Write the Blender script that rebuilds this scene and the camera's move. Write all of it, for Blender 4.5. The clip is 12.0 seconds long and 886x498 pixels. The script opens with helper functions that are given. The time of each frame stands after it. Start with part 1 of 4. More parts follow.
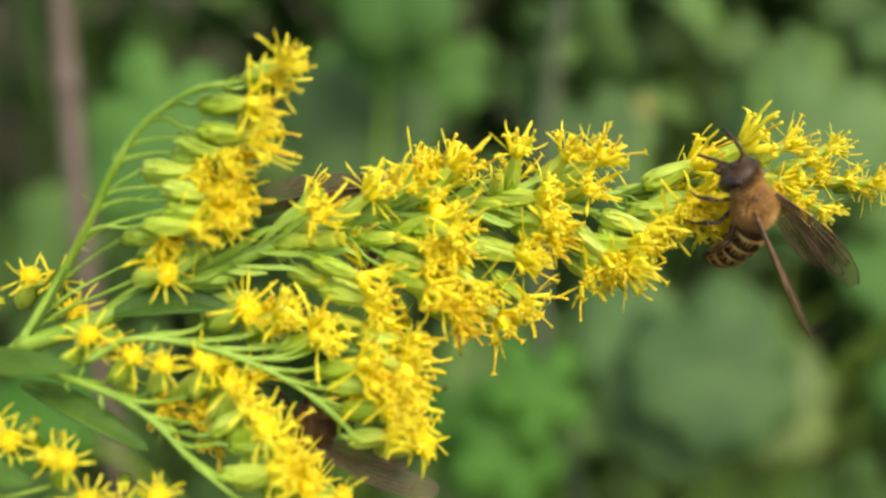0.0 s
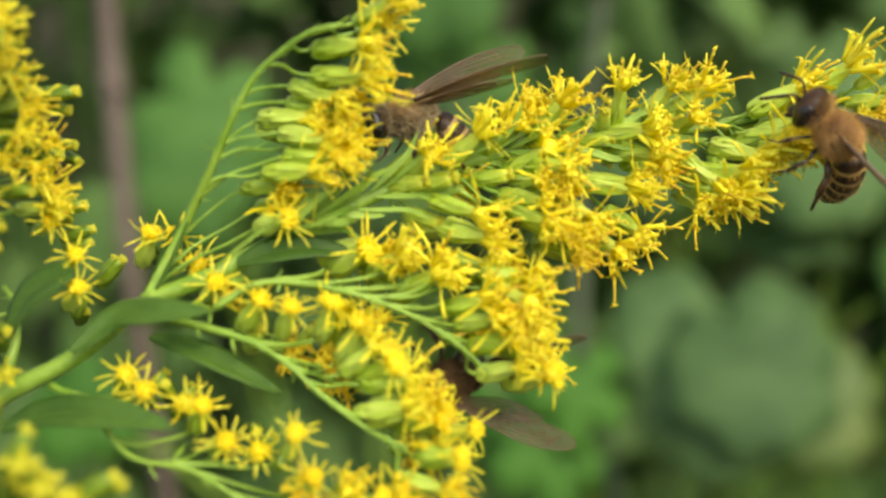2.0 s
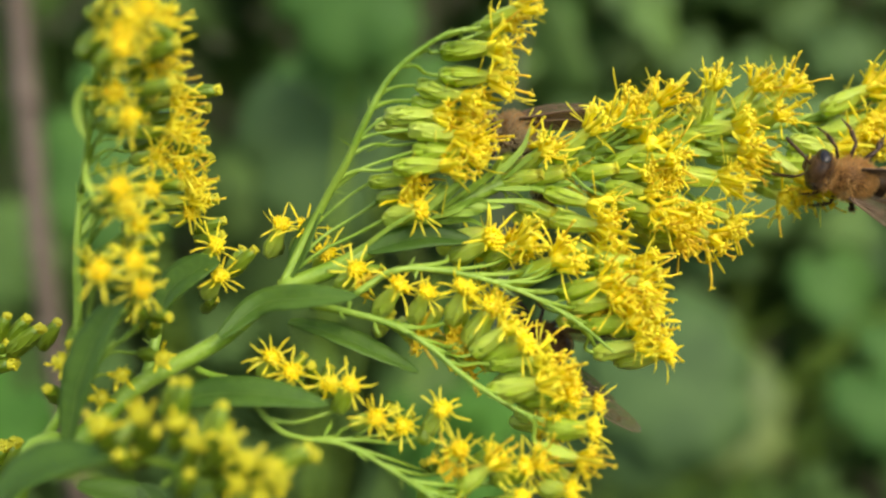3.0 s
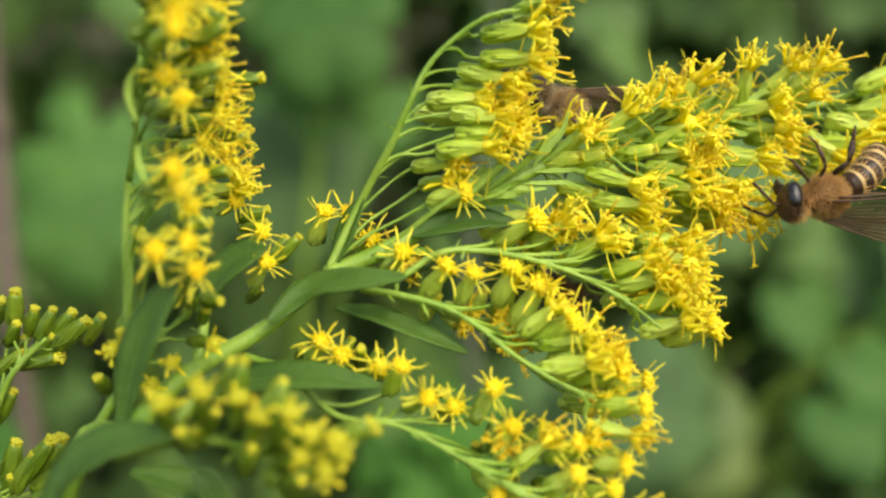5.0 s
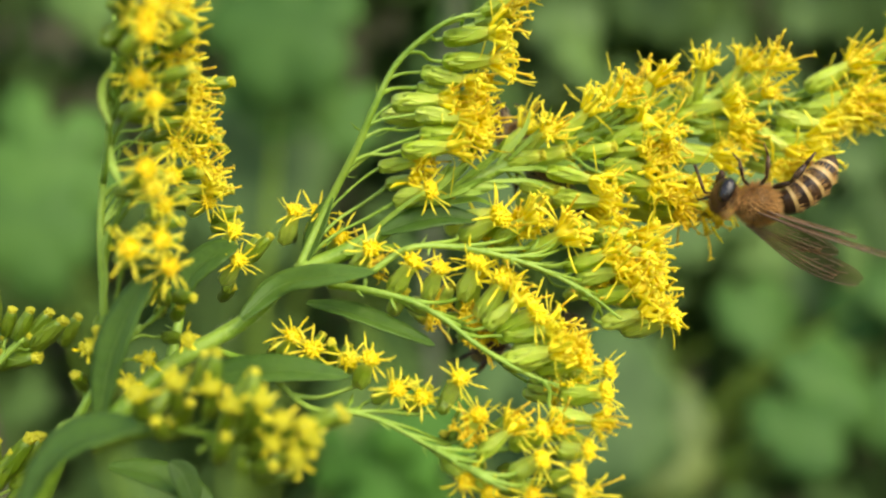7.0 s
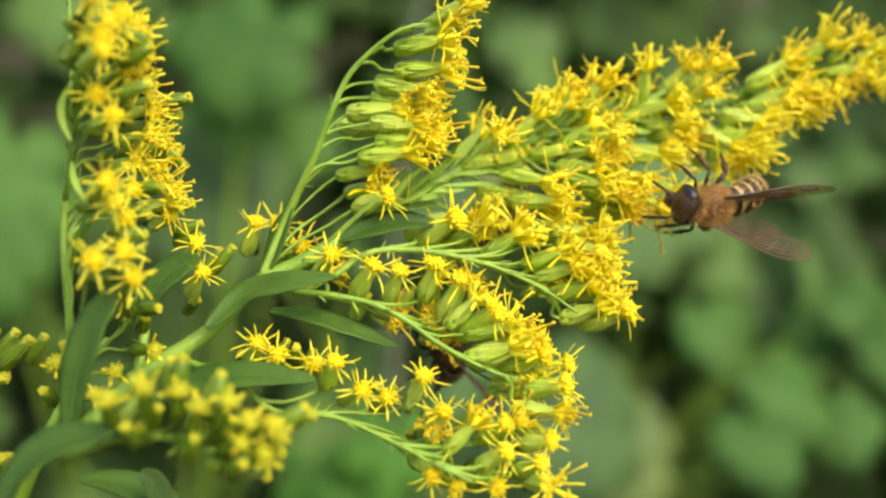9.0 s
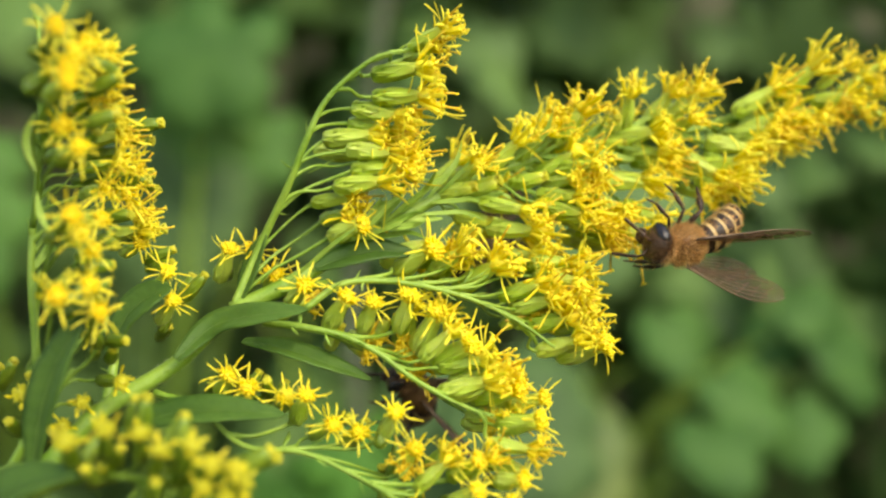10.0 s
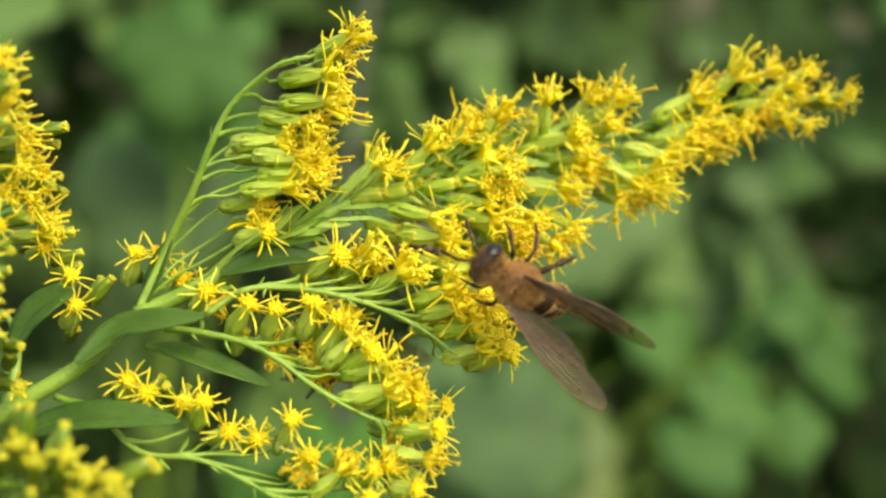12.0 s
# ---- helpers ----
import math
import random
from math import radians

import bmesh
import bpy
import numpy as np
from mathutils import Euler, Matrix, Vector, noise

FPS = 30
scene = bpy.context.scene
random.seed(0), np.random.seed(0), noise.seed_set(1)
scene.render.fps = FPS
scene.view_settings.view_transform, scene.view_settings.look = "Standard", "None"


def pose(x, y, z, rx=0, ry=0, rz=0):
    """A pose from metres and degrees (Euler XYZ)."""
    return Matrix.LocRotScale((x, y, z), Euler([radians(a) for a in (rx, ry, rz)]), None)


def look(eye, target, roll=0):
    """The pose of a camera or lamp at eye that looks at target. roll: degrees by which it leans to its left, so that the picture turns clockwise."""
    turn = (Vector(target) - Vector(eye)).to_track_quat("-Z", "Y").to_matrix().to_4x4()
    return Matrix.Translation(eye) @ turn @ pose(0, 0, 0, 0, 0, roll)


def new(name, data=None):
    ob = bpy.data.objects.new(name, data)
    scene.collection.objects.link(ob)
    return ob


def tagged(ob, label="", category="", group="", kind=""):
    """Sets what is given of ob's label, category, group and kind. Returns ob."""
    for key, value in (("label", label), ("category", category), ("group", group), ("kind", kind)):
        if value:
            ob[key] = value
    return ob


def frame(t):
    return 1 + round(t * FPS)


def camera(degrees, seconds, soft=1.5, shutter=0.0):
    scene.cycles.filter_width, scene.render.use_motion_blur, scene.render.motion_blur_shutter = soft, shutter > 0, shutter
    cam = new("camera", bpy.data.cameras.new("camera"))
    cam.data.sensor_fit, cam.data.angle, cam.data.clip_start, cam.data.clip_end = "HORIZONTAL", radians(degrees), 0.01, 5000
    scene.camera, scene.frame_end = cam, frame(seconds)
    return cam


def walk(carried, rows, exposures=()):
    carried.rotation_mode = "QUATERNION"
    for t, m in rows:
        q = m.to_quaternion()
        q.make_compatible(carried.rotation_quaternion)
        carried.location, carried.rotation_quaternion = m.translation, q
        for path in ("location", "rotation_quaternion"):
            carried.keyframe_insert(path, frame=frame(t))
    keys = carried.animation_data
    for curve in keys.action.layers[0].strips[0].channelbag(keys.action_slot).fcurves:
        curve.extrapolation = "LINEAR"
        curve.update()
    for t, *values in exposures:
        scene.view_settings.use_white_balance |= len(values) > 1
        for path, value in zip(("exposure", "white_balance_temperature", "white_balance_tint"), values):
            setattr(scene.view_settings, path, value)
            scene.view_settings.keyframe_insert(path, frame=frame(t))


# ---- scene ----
from mathutils import Quaternion

MM = 0.001

# ---- camera ----
cam = camera(45, 12.0, soft=2.4)
cam.data.dof.use_dof = True
cam.data.dof.focus_distance = 0.0905
cam.data.dof.aperture_fstop = 16.0
PATH = [
    (0, pose(0, -0.0835, 0.95, 84.184, 0, 5.132)),
    (0.5, pose(0, -0.0842, 0.95, 84.033, 0, 5.432)),
    (1, pose(0, -0.0848, 0.95, 84.184, 0, 5.792)),
    (1.5, pose(0, -0.0855, 0.95, 84.124, 0, 6.570)),
    (2, pose(0, -0.0862, 0.95, 84.184, 0, 7.227)),
    (2.5, pose(0, -0.0868, 0.95, 84.336, 0, 5.732)),
    (3, pose(0, -0.0875, 0.95, 84.941, 0, 3.024)),
    (3.5, pose(0, -0.0882, 0.95, 85.092, 0, 3.778)),
    (3.7, pose(0, -0.0885, 0.95, 85.243, 0, 3.628)),
    (5.5, pose(0, -0.0912, 0.95, 86.757, 0, 0.848)),
    (6, pose(0, -0.0920, 0.95, 86.757, 0, 0.605)),
    (6.5, pose(0, -0.0924, 0.95, 86.605, 0, -0.151)),
    (7, pose(0, -0.0928, 0.95, 86.605, 0, -0.757)),
    (7.2, pose(0, -0.0930, 0.95, 86.605, 0, -0.757)),
    (9, pose(0, -0.0945, 0.95, 87.664, 0, -2.783)),
    (9.5, pose(0, -0.0943, 0.95, 87.816, 0, -3.628)),
    (10, pose(0, -0.0940, 0.95, 88.118, 0, -4.832)),
    (10.5, pose(0, -0.0938, 0.95, 87.967, 0, -5.282)),
    (11, pose(0, -0.0935, 0.95, 88.118, 0, -5.282)),
    (11.5, pose(0, -0.0932, 0.95, 88.420, 0, -5.882)),
    (12, pose(0, -0.0930, 0.95, 88.118, 0, -5.582)),
]
walk(cam, PATH, exposures=[(0, 1.17, 7700, 6), (3.5, 1.06, 7600, 6), (7, 1.25, 7800, 6), (9, 1.26, 7800, 6), (10.5, 1.24, 7900, 7), (12, 1.26, 7950, 7)])

# ---- light: bright overcast daylight in a clearing ----
world = bpy.data.worlds.new("sky")
scene.world = world
world.use_nodes = True
sky = world.node_tree.nodes.new("ShaderNodeTexSky")
sky.sky_type = "NISHITA"
sky.sun_disc = False
sky.sun_elevation = radians(45)
sky.sun_rotation = radians(143)
background = world.node_tree.nodes["Background"]
background.inputs["Strength"].default_value = 0.15
world.node_tree.links.new(sky.outputs["Color"], background.inputs["Color"])
sun = new("sun", bpy.data.lights.new("sun", "SUN"))
sun.data.energy = 1.35
sun.data.angle = radians(40)
sun.data.color = (1.0, 0.96, 0.9)
sun.matrix_world = look((1.5, -2.0, 3.2), (0, 0, 0.9))


# ---- materials ----
def material(name, rough=0.5):
    m = bpy.data.materials.new(name)
    m.use_nodes = True
    bsdf = m.node_tree.nodes["Principled BSDF"]
    bsdf.inputs["Roughness"].default_value = rough
    return m, m.node_tree.nodes, m.node_tree.links, bsdf


def ramp_between(nodes, links, factor, dark, light, lo=0.3, hi=0.7):
    r = nodes.new("ShaderNodeValToRGB")
    r.color_ramp.elements[0].position, r.color_ramp.elements[1].position = lo, hi
    r.color_ramp.elements[0].color, r.color_ramp.elements[1].color = (*dark, 1), (*light, 1)
    links.new(factor, r.inputs["Fac"])
    return r.outputs["Color"]


def mottled(name, dark, light, scale, rough=0.5, bump=0.2, fine=6.0, vary=0.25, through_light=0.0, detail=4.0, per_island=False, gloss=0.5, tip=None, fleshy=0.0):
    """A surface mottled between two colours, with fine relief, a shift from piece to piece and, for thin things, light that comes through."""
    m, nodes, links, bsdf = material(name, rough)
    bsdf.inputs["Specular IOR Level"].default_value = gloss
    place = nodes.new("ShaderNodeTexCoord")
    coarse = nodes.new("ShaderNodeTexNoise")
    coarse.inputs["Scale"].default_value = scale
    coarse.inputs["Detail"].default_value = detail
    links.new(place.outputs["Object"], coarse.inputs["Vector"])
    grain = nodes.new("ShaderNodeTexNoise")
    grain.inputs["Scale"].default_value = scale * fine
    grain.inputs["Detail"].default_value = 2.0
    links.new(place.outputs["Object"], grain.inputs["Vector"])
    if per_island:
        own = nodes.new("ShaderNodeNewGeometry").outputs["Random Per Island"]
    else:
        own = nodes.new("ShaderNodeObjectInfo").outputs["Random"]
    a = nodes.new("ShaderNodeMath")
    a.operation = "MULTIPLY_ADD"
    links.new(own, a.inputs[0])
    a.inputs[1].default_value = vary
    links.new(coarse.outputs["Fac"], a.inputs[2])
    b = nodes.new("ShaderNodeMath")
    b.operation = "MULTIPLY_ADD"
    links.new(grain.outputs["Fac"], b.inputs[0])
    b.inputs[1].default_value = 0.3
    links.new(a.outputs[0], b.inputs[2])
    colour = ramp_between(nodes, links, b.outputs[0], dark, light, 0.45 + vary * 0.2, 0.85 + vary * 0.6)
    if tip is not None:
        apart = nodes.new("ShaderNodeSeparateXYZ")
        links.new(place.outputs["Object"], apart.inputs[0])
        along = nodes.new("ShaderNodeMapRange")
        along.inputs["From Min"].default_value, along.inputs["From Max"].default_value = 0.0025, 0.0038
        links.new(apart.outputs["Z"], along.inputs["Value"])
        blend = nodes.new("ShaderNodeMix")
        blend.data_type = "RGBA"
        links.new(along.outputs[0], blend.inputs[0])
        links.new(colour, blend.inputs[6])
        blend.inputs[7].default_value = (*tip, 1)
        colour = blend.outputs[2]
    links.new(colour, bsdf.inputs["Base Color"])
    if fleshy > 0:
        bsdf.inputs["Subsurface Weight"].default_value = fleshy
        bsdf.inputs["Subsurface Radius"].default_value = (1.0, 1.0, 0.3)
        bsdf.inputs["Subsurface Scale"].default_value = 0.0006
    relief = nodes.new("ShaderNodeBump")
    relief.inputs["Strength"].default_value = bump
    relief.inputs["Distance"].default_value = 0.0003
    links.new(grain.outputs["Fac"], relief.inputs["Height"])
    links.new(relief.outputs["Normal"], bsdf.inputs["Normal"])
    if through_light > 0:
        thin = nodes.new("ShaderNodeBsdfTranslucent")
        links.new(colour, thin.inputs["Color"])
        mix = nodes.new("ShaderNodeMixShader")
        mix.inputs["Fac"].default_value = through_light
        links.new(bsdf.outputs[0], mix.inputs[1])
        links.new(thin.outputs[0], mix.inputs[2])
        links.new(mix.outputs[0], nodes["Material Output"].inputs["Surface"])
    return m


PETAL = mottled("petal_yellow", (0.92, 0.78, 0.022), (0.94, 0.87, 0.08), 300, 0.5, 0.15, vary=0.3, through_light=0.35)
PALE_RAY = mottled("fading_petal_tawny", (0.62, 0.40, 0.03), (0.80, 0.62, 0.07), 400, 0.6, 0.3, vary=0.3, through_light=0.3)
FLORETS = mottled("open_florets_yellow", (0.93, 0.63, 0.010), (0.96, 0.82, 0.040), 900, 0.55, 0.3, vary=0.3, fleshy=0.3)
WITHERED = mottled("withered_florets_brown", (0.80, 0.52, 0.012), (0.90, 0.68, 0.03), 900, 0.65, 0.5, vary=0.3)
ANTHER = mottled("anther_column_amber", (0.70, 0.40, 0.010), (0.88, 0.64, 0.03), 900, 0.5, 0.3, vary=0.3)
DISC = mottled("disc_florets_golden", (0.88, 0.585, 0.007), (0.93, 0.73, 0.02), 900, 0.55, 0.3, vary=0.3, fleshy=0.3)
BRACT = mottled("bract_yellow_green", (0.39, 0.57, 0.028), (0.67, 0.82, 0.10), 260, 0.45, 0.08, vary=0.5, fleshy=0.4, gloss=0.28, tip=(0.78, 0.78, 0.08))
# Both bud colours are darkened for the shade the low front heads stand in.
BUD_TIP = mottled("bud_tip_greenish_yellow_shaded", (0.40, 0.39, 0.010), (0.64, 0.58, 0.03), 700, 0.5, 0.4, vary=0.4, fleshy=0.3)
BUD = mottled("bud_green_shaded", (0.10, 0.19, 0.006), (0.22, 0.32, 0.016), 350, 0.45, 0.25, vary=0.3, fleshy=0.3)
STEM = mottled("stem_green", (0.17, 0.31, 0.022), (0.36, 0.52, 0.075), 260, 0.45, 0.3, fine=9, vary=0.1, through_light=0.1)
LEAF = mottled("leaf_green", (0.044, 0.104, 0.012), (0.098, 0.190, 0.026), 180, 0.5, 0.35, fine=9, vary=0.15, through_light=0.2, gloss=0.3)
PALE_PETAL = mottled("petal_pale_yellow", (0.36, 0.36, 0.10), (0.50, 0.48, 0.16), 200, 0.6, 0.2, vary=0.2, through_light=0.3)
BRACT_LEAF = mottled("leafy_bract_green", (0.20, 0.35, 0.030), (0.44, 0.61, 0.10), 220, 0.45, 0.3, vary=0.3, through_light=0.25, gloss=0.3)
LEAF_RIB = mottled("leaf_rib_green", (0.07, 0.14, 0.02), (0.13, 0.22, 0.04), 200, 0.45, 0.2, vary=0.1)
HAIR = mottled("stem_hair_pale", (0.4, 0.5, 0.25), (0.6, 0.66, 0.4), 300, 0.6, 0.0, through_light=0.4)
FAR_LEAF = mottled("undergrowth_leaf", (0.062, 0.118, 0.032), (0.132, 0.235, 0.060), 14, 0.6, 0.3, vary=0.6, through_light=0.25, per_island=True, gloss=0.2)
BROAD_LEAF = mottled("broad_leaf", (0.048, 0.125, 0.024), (0.095, 0.212, 0.042), 22, 0.6, 0.3, vary=0.35, through_light=0.25, gloss=0.2)
PALE_LEAF = mottled("pale_yellowing_leaf", (0.10, 0.16, 0.045), (0.24, 0.29, 0.075), 16, 0.45, 0.3, vary=0.2, through_light=0.2, gloss=0.2)
FRESH_LEAF = mottled("fresh_leaf", (0.042, 0.128, 0.016), (0.086, 0.23, 0.030), 22, 0.6, 0.3, vary=0.3, through_light=0.3, gloss=0.2)
DULL_LEAF = mottled("blue_green_leaf", (0.056, 0.110, 0.034), (0.138, 0.235, 0.072), 20, 0.6, 0.3, vary=0.3, through_light=0.2, gloss=0.2)
WOOD = mottled("dry_brown_stalk", (0.065, 0.045, 0.034), (0.15, 0.108, 0.078), 60, 0.7, 0.5)
GREY_WOOD = mottled("grey_stalk", (0.065, 0.085, 0.042), (0.115, 0.14, 0.07), 60, 0.7, 0.5)
SOIL = mottled("soil_and_litter", (0.012, 0.010, 0.007), (0.05, 0.04, 0.025), 9, 0.9, 0.6, fine=12)
HEDGE = mottled("thicket_deep_shade", (0.080, 0.082, 0.042), (0.160, 0.160, 0.080), 5, 0.8, 0.5, fine=7)


# ---- shaping ----
class Shape:
    """Collects faces, in millimetres or metres, for one mesh."""

    def __init__(self, unit=MM):
        self.v, self.f, self.m, self.unit = [], [], [], unit

    def sweep(self, points, radii, sides=6, mat=0, flat=1.0, up=None, closed=True):
        pts = [Vector(p) for p in points]
        n = len(pts)
        start = len(self.v)
        side = None
        for i, p in enumerate(pts):
            d = (pts[min(i + 1, n - 1)] - pts[max(i - 1, 0)]).normalized()
            if side is None:
                ref = Vector(up) if up is not None else (Vector((0, 0, 1)) if abs(d.z) < 0.9 else Vector((1, 0, 0)))
                side = d.cross(ref).normalized()
            side = (side - d * side.dot(d)).normalized()
            over = side.cross(d)
            r = radii[i] if isinstance(radii, (list, tuple)) else radii
            for k in range(sides):
                a = 2 * math.pi * k / sides
                self.v.append(p + side * (math.cos(a) * r) + over * (math.sin(a) * r * flat))
        for i in range(n - 1):
            for k in range(sides):
                a, b = start + i * sides + k, start + i * sides + (k + 1) % sides
                self.f.append((a, b, b + sides, a + sides))
                self.m.append(mat)
        if closed:
            self.f.append(tuple(start + k for k in reversed(range(sides))))
            self.f.append(tuple(start + (n - 1) * sides + k for k in range(sides)))
            self.m += [mat, mat]

    def ball(self, centre, size, seg=10, rings=7, mat=0, turn=None, wobble=0.0, rng=None):
        c = Vector(centre)
        start = len(self.v)
        for i in range(rings + 1):
            th = math.pi * i / rings
            for k in range(seg):
                ph = 2 * math.pi * k / seg
                q = Vector((math.sin(th) * math.cos(ph) * size[0], math.sin(th) * math.sin(ph) * size[1], math.cos(th) * size[2]))
                if wobble and rng:
                    q *= 1 + rng.uniform(-wobble, wobble)
                if turn is not None:
                    q = turn @ q
                self.v.append(c + q)
        for i in range(rings):
            for k in range(seg):
                a, b = start + i * seg + k, start + i * seg + (k + 1) % seg
                self.f.append((a, a + seg, b + seg, b))
                self.m.append(mat)

    def blade(self, points, widths, normal, thick=0.12, fold=0.25, across=7, mat=0, ripple=0.0):
        """A leaf along points: folded along its midrib, with a thickness."""
        pts = [Vector(p) for p in points]
        n = len(pts)
        start = len(self.v)
        up0 = Vector(normal).normalized()
        for layer in (0, 1):
            for i, p in enumerate(pts):
                d = (pts[min(i + 1, n - 1)] - pts[max(i - 1, 0)]).normalized()
                side = d.cross(up0).normalized()
                over = side.cross(d).normalized()
                w = widths[i]
                for k in range(across):
                    s = 2 * k / (across - 1) - 1
                    lift = fold * w * (abs(s) ** 1.3) + (ripple * w * math.sin(i * 1.7 + (2 if s > 0 else 0)) * abs(s) ** 2)
                    rib = 0.06 * w if abs(s) < 0.01 else 0
                    self.v.append(p + side * (s * w) + over * (lift - rib + (thick if layer else 0)))
        size = n * across
        for i in range(n - 1):
            for k in range(across - 1):
                a = start + i * across + k
                self.f.append((a, a + 1, a + across + 1, a + across))
                b = a + size
                self.f.append((b, b + across, b + across + 1, b + 1))
                self.m += [mat, mat]
            for k in (0, across - 1):
                a = start + i * across + k
                q = (a, a + across, a + across + size, a + size)
                self.f.append(q if k == 0 else q[::-1])
                self.m.append(mat)

    def lobed(self, centre, size, turn, rng, lobes=5, depth=0.4, thick=0.0004, mat=0, cup=0.15, points=40):
        """A broad leaf with lobes, cupped, in metres."""
        c = Vector(centre)
        start = len(self.v)
        ph = rng.uniform(0, 6.28)
        rings = (0.0, 0.35, 0.7, 1.0)
        for layer in (0, 1):
            for ri in rings:
                for k in range(points):
                    a = 2 * math.pi * k / points
                    edge = 1 - depth * (0.5 - 0.5 * math.cos(lobes * a)) ** 5 + 0.06 * math.sin(3 * a + ph) + 0.04 * math.cos(lobes * 3 * a)
                    edge *= 1 - 0.35 * math.exp(-((a - math.pi) / 0.35) ** 2)
                    r = size * ri * (1 + (edge - 1) * ri)
                    q = Vector((r * math.cos(a), r * math.sin(a) * 0.9, -cup * size * (ri ** 2) * (1 + 0.5 * math.cos(2 * a + ph)) + 0.02 * size * math.cos(lobes * a) * ri + (thick if layer else 0)))
                    self.v.append(c + turn @ q)
        size_l = len(rings) * points
        for i in range(len(rings) - 1):
            for k in range(points):
                a, b = start + i * points + k, start + i * points + (k + 1) % points
                self.f.append((a, b, b + points, a + points))
                self.f.append((a + size_l, a + points + size_l, b + points + size_l, b + size_l))
                self.m += [mat, mat]
        e = start + (len(rings) - 1) * points
        for k in range(points):
            a, b = e + k, e + (k + 1) % points
            self.f.append((a, b, b + size_l, a + size_l))
            self.m.append(mat)

    def mesh(self, name, *materials):
        me = bpy.data.meshes.new(name)
        me.from_pydata([tuple(p * self.unit for p in q) if not isinstance(q, Vector) else tuple(q * self.unit) for q in self.v], [], self.f)
        for m in materials:
            me.materials.append(m)
        me.polygons.foreach_set("material_index", self.m)
        me.polygons.foreach_set("use_smooth", [True] * len(self.f))
        me.update()
        return me


def part(name, mesh, parent, m=None, label=""):
    ob = new(name, mesh)
    ob.parent = parent
    if m is not None:
        ob.matrix_basis = m
    return tagged(ob, label)


def smooth_line(points, steps=6):
    """A smooth curve through the points."""
    p = [Vector(q) for q in points]
    p = [p[0] * 2 - p[1]] + p + [p[-1] * 2 - p[-2]]
    out = []
    for i in range(1, len(p) - 2):
        for s in range(steps):
            u = s / steps
            a, b, c, d = p[i - 1], p[i], p[i + 1], p[i + 2]
            out.append(0.5 * ((2 * b) + (c - a) * u + (2 * a - 5 * b + 4 * c - d) * u * u + (3 * b - a - 3 * c + d) * u ** 3))
    out.append(p[-2])
    return out


# ---- ground and what closes the place ----
def build_setting():
    s = Shape(1.0)
    n = 60
    for i in range(n + 1):
        for k in range(n + 1):
            x, y = (i / n - 0.5), (k / n - 0.5)
            x, y = math.copysign(abs(2 * x) ** 3, x) * 200, math.copysign(abs(2 * y) ** 3, y) * 200
            near = max(0, 1 - math.hypot(x, y) / 6)
            s.v.append(Vector((x, y, 0.04 * near * noise.noise((x * 1.3, y * 1.3, 0)))))
    for i in range(n):
        for k in range(n):
            a = i * (n + 1) + k
            s.f.append((a, a + n + 1, a + n + 2, a + 1))
            s.m.append(0)
    tagged(new("ground", s.mesh("ground", SOIL)), "dark soil with leaf litter under the undergrowth", "ground", kind="structure")
    # Plain wall coloured as deep shade; runs unseen round the camera to block light.
    s = Shape(1.0)
    n, rows = 120, 24
    for k in range(rows + 1):
        for i in range(n):
            a = 2 * math.pi * i / n
            z = -0.1 + k / rows * (1.25 + 1.3 * max(0, math.sin(2 * math.pi * i / n)))
            front = max(0, math.sin(a))
            r = 1.15 + 1.0 * front ** 0.7 + 0.10 * noise.noise((math.cos(a) * 5, math.sin(a) * 5, z * 4)) + 0.22 * max(0, z - 1.0) ** 2
            z *= 1 - 0.22 * (1 - front) + 0.05 * noise.noise((math.cos(a) * 7, math.sin(a) * 7, 3))
            s.v.append(Vector((math.cos(a) * r * 1.6, math.sin(a) * r - 0.05, z)))
    for k in range(rows):
        for i in range(n):
            a, b = k * n + i, k * n + (i + 1) % n
            s.f.append((a, b, b + n, a + n))
            s.m.append(0)
    tagged(new("backdrop", s.mesh("backdrop", HEDGE)), "thicket behind the undergrowth in the colour of deep shade, unseen around the camera to block light", "thicket", kind="structure")


# ---- undergrowth, far out of focus ----
def facing(rng, spread=0.6, up=0.5):
    """A turn for a leaf that faces the light and the open side."""
    n = Vector((rng.gauss(0, spread), -1 + rng.gauss(0, spread), up + rng.gauss(0, spread))).normalized()
    q = n.to_track_quat("Z", "Y")
    return (q @ Quaternion((0, 0, 1), rng.uniform(0, 6.28))).to_matrix()


def build_undergrowth():
    rng = random.Random(5)
    s = Shape(1.0)
    for i in range(3000):
        a, r = radians(90 + rng.gauss(0, 36)), rng.uniform(1.0, 1.75)
        x, y, z = math.cos(a) * r * 1.25, math.sin(a) * r, rng.uniform(0.05, 1.8)
        if y < 0.1 or noise.noise((x * 3.5, y, z * 3.5)) < -0.22:
            continue
        s.lobed((x, y, z), rng.uniform(0.03, 0.085), facing(rng), rng, rng.choice((3, 5, 5)), rng.uniform(0.15, 0.45), points=18)
        if rng.random() < 0.3:
            w = rng.uniform(-0.08, 0.08)
            s.sweep([(x + w, y + 0.12, -0.02), (x + w * 0.8, y + 0.10, z * 0.6), (x, y + 0.004, z)], 0.002, 4, closed=False)
    tagged(new("undergrowth", s.mesh("undergrowth", FAR_LEAF)), "dense green undergrowth of small lobed leaves, out of focus", "undergrowth", kind="stuff")


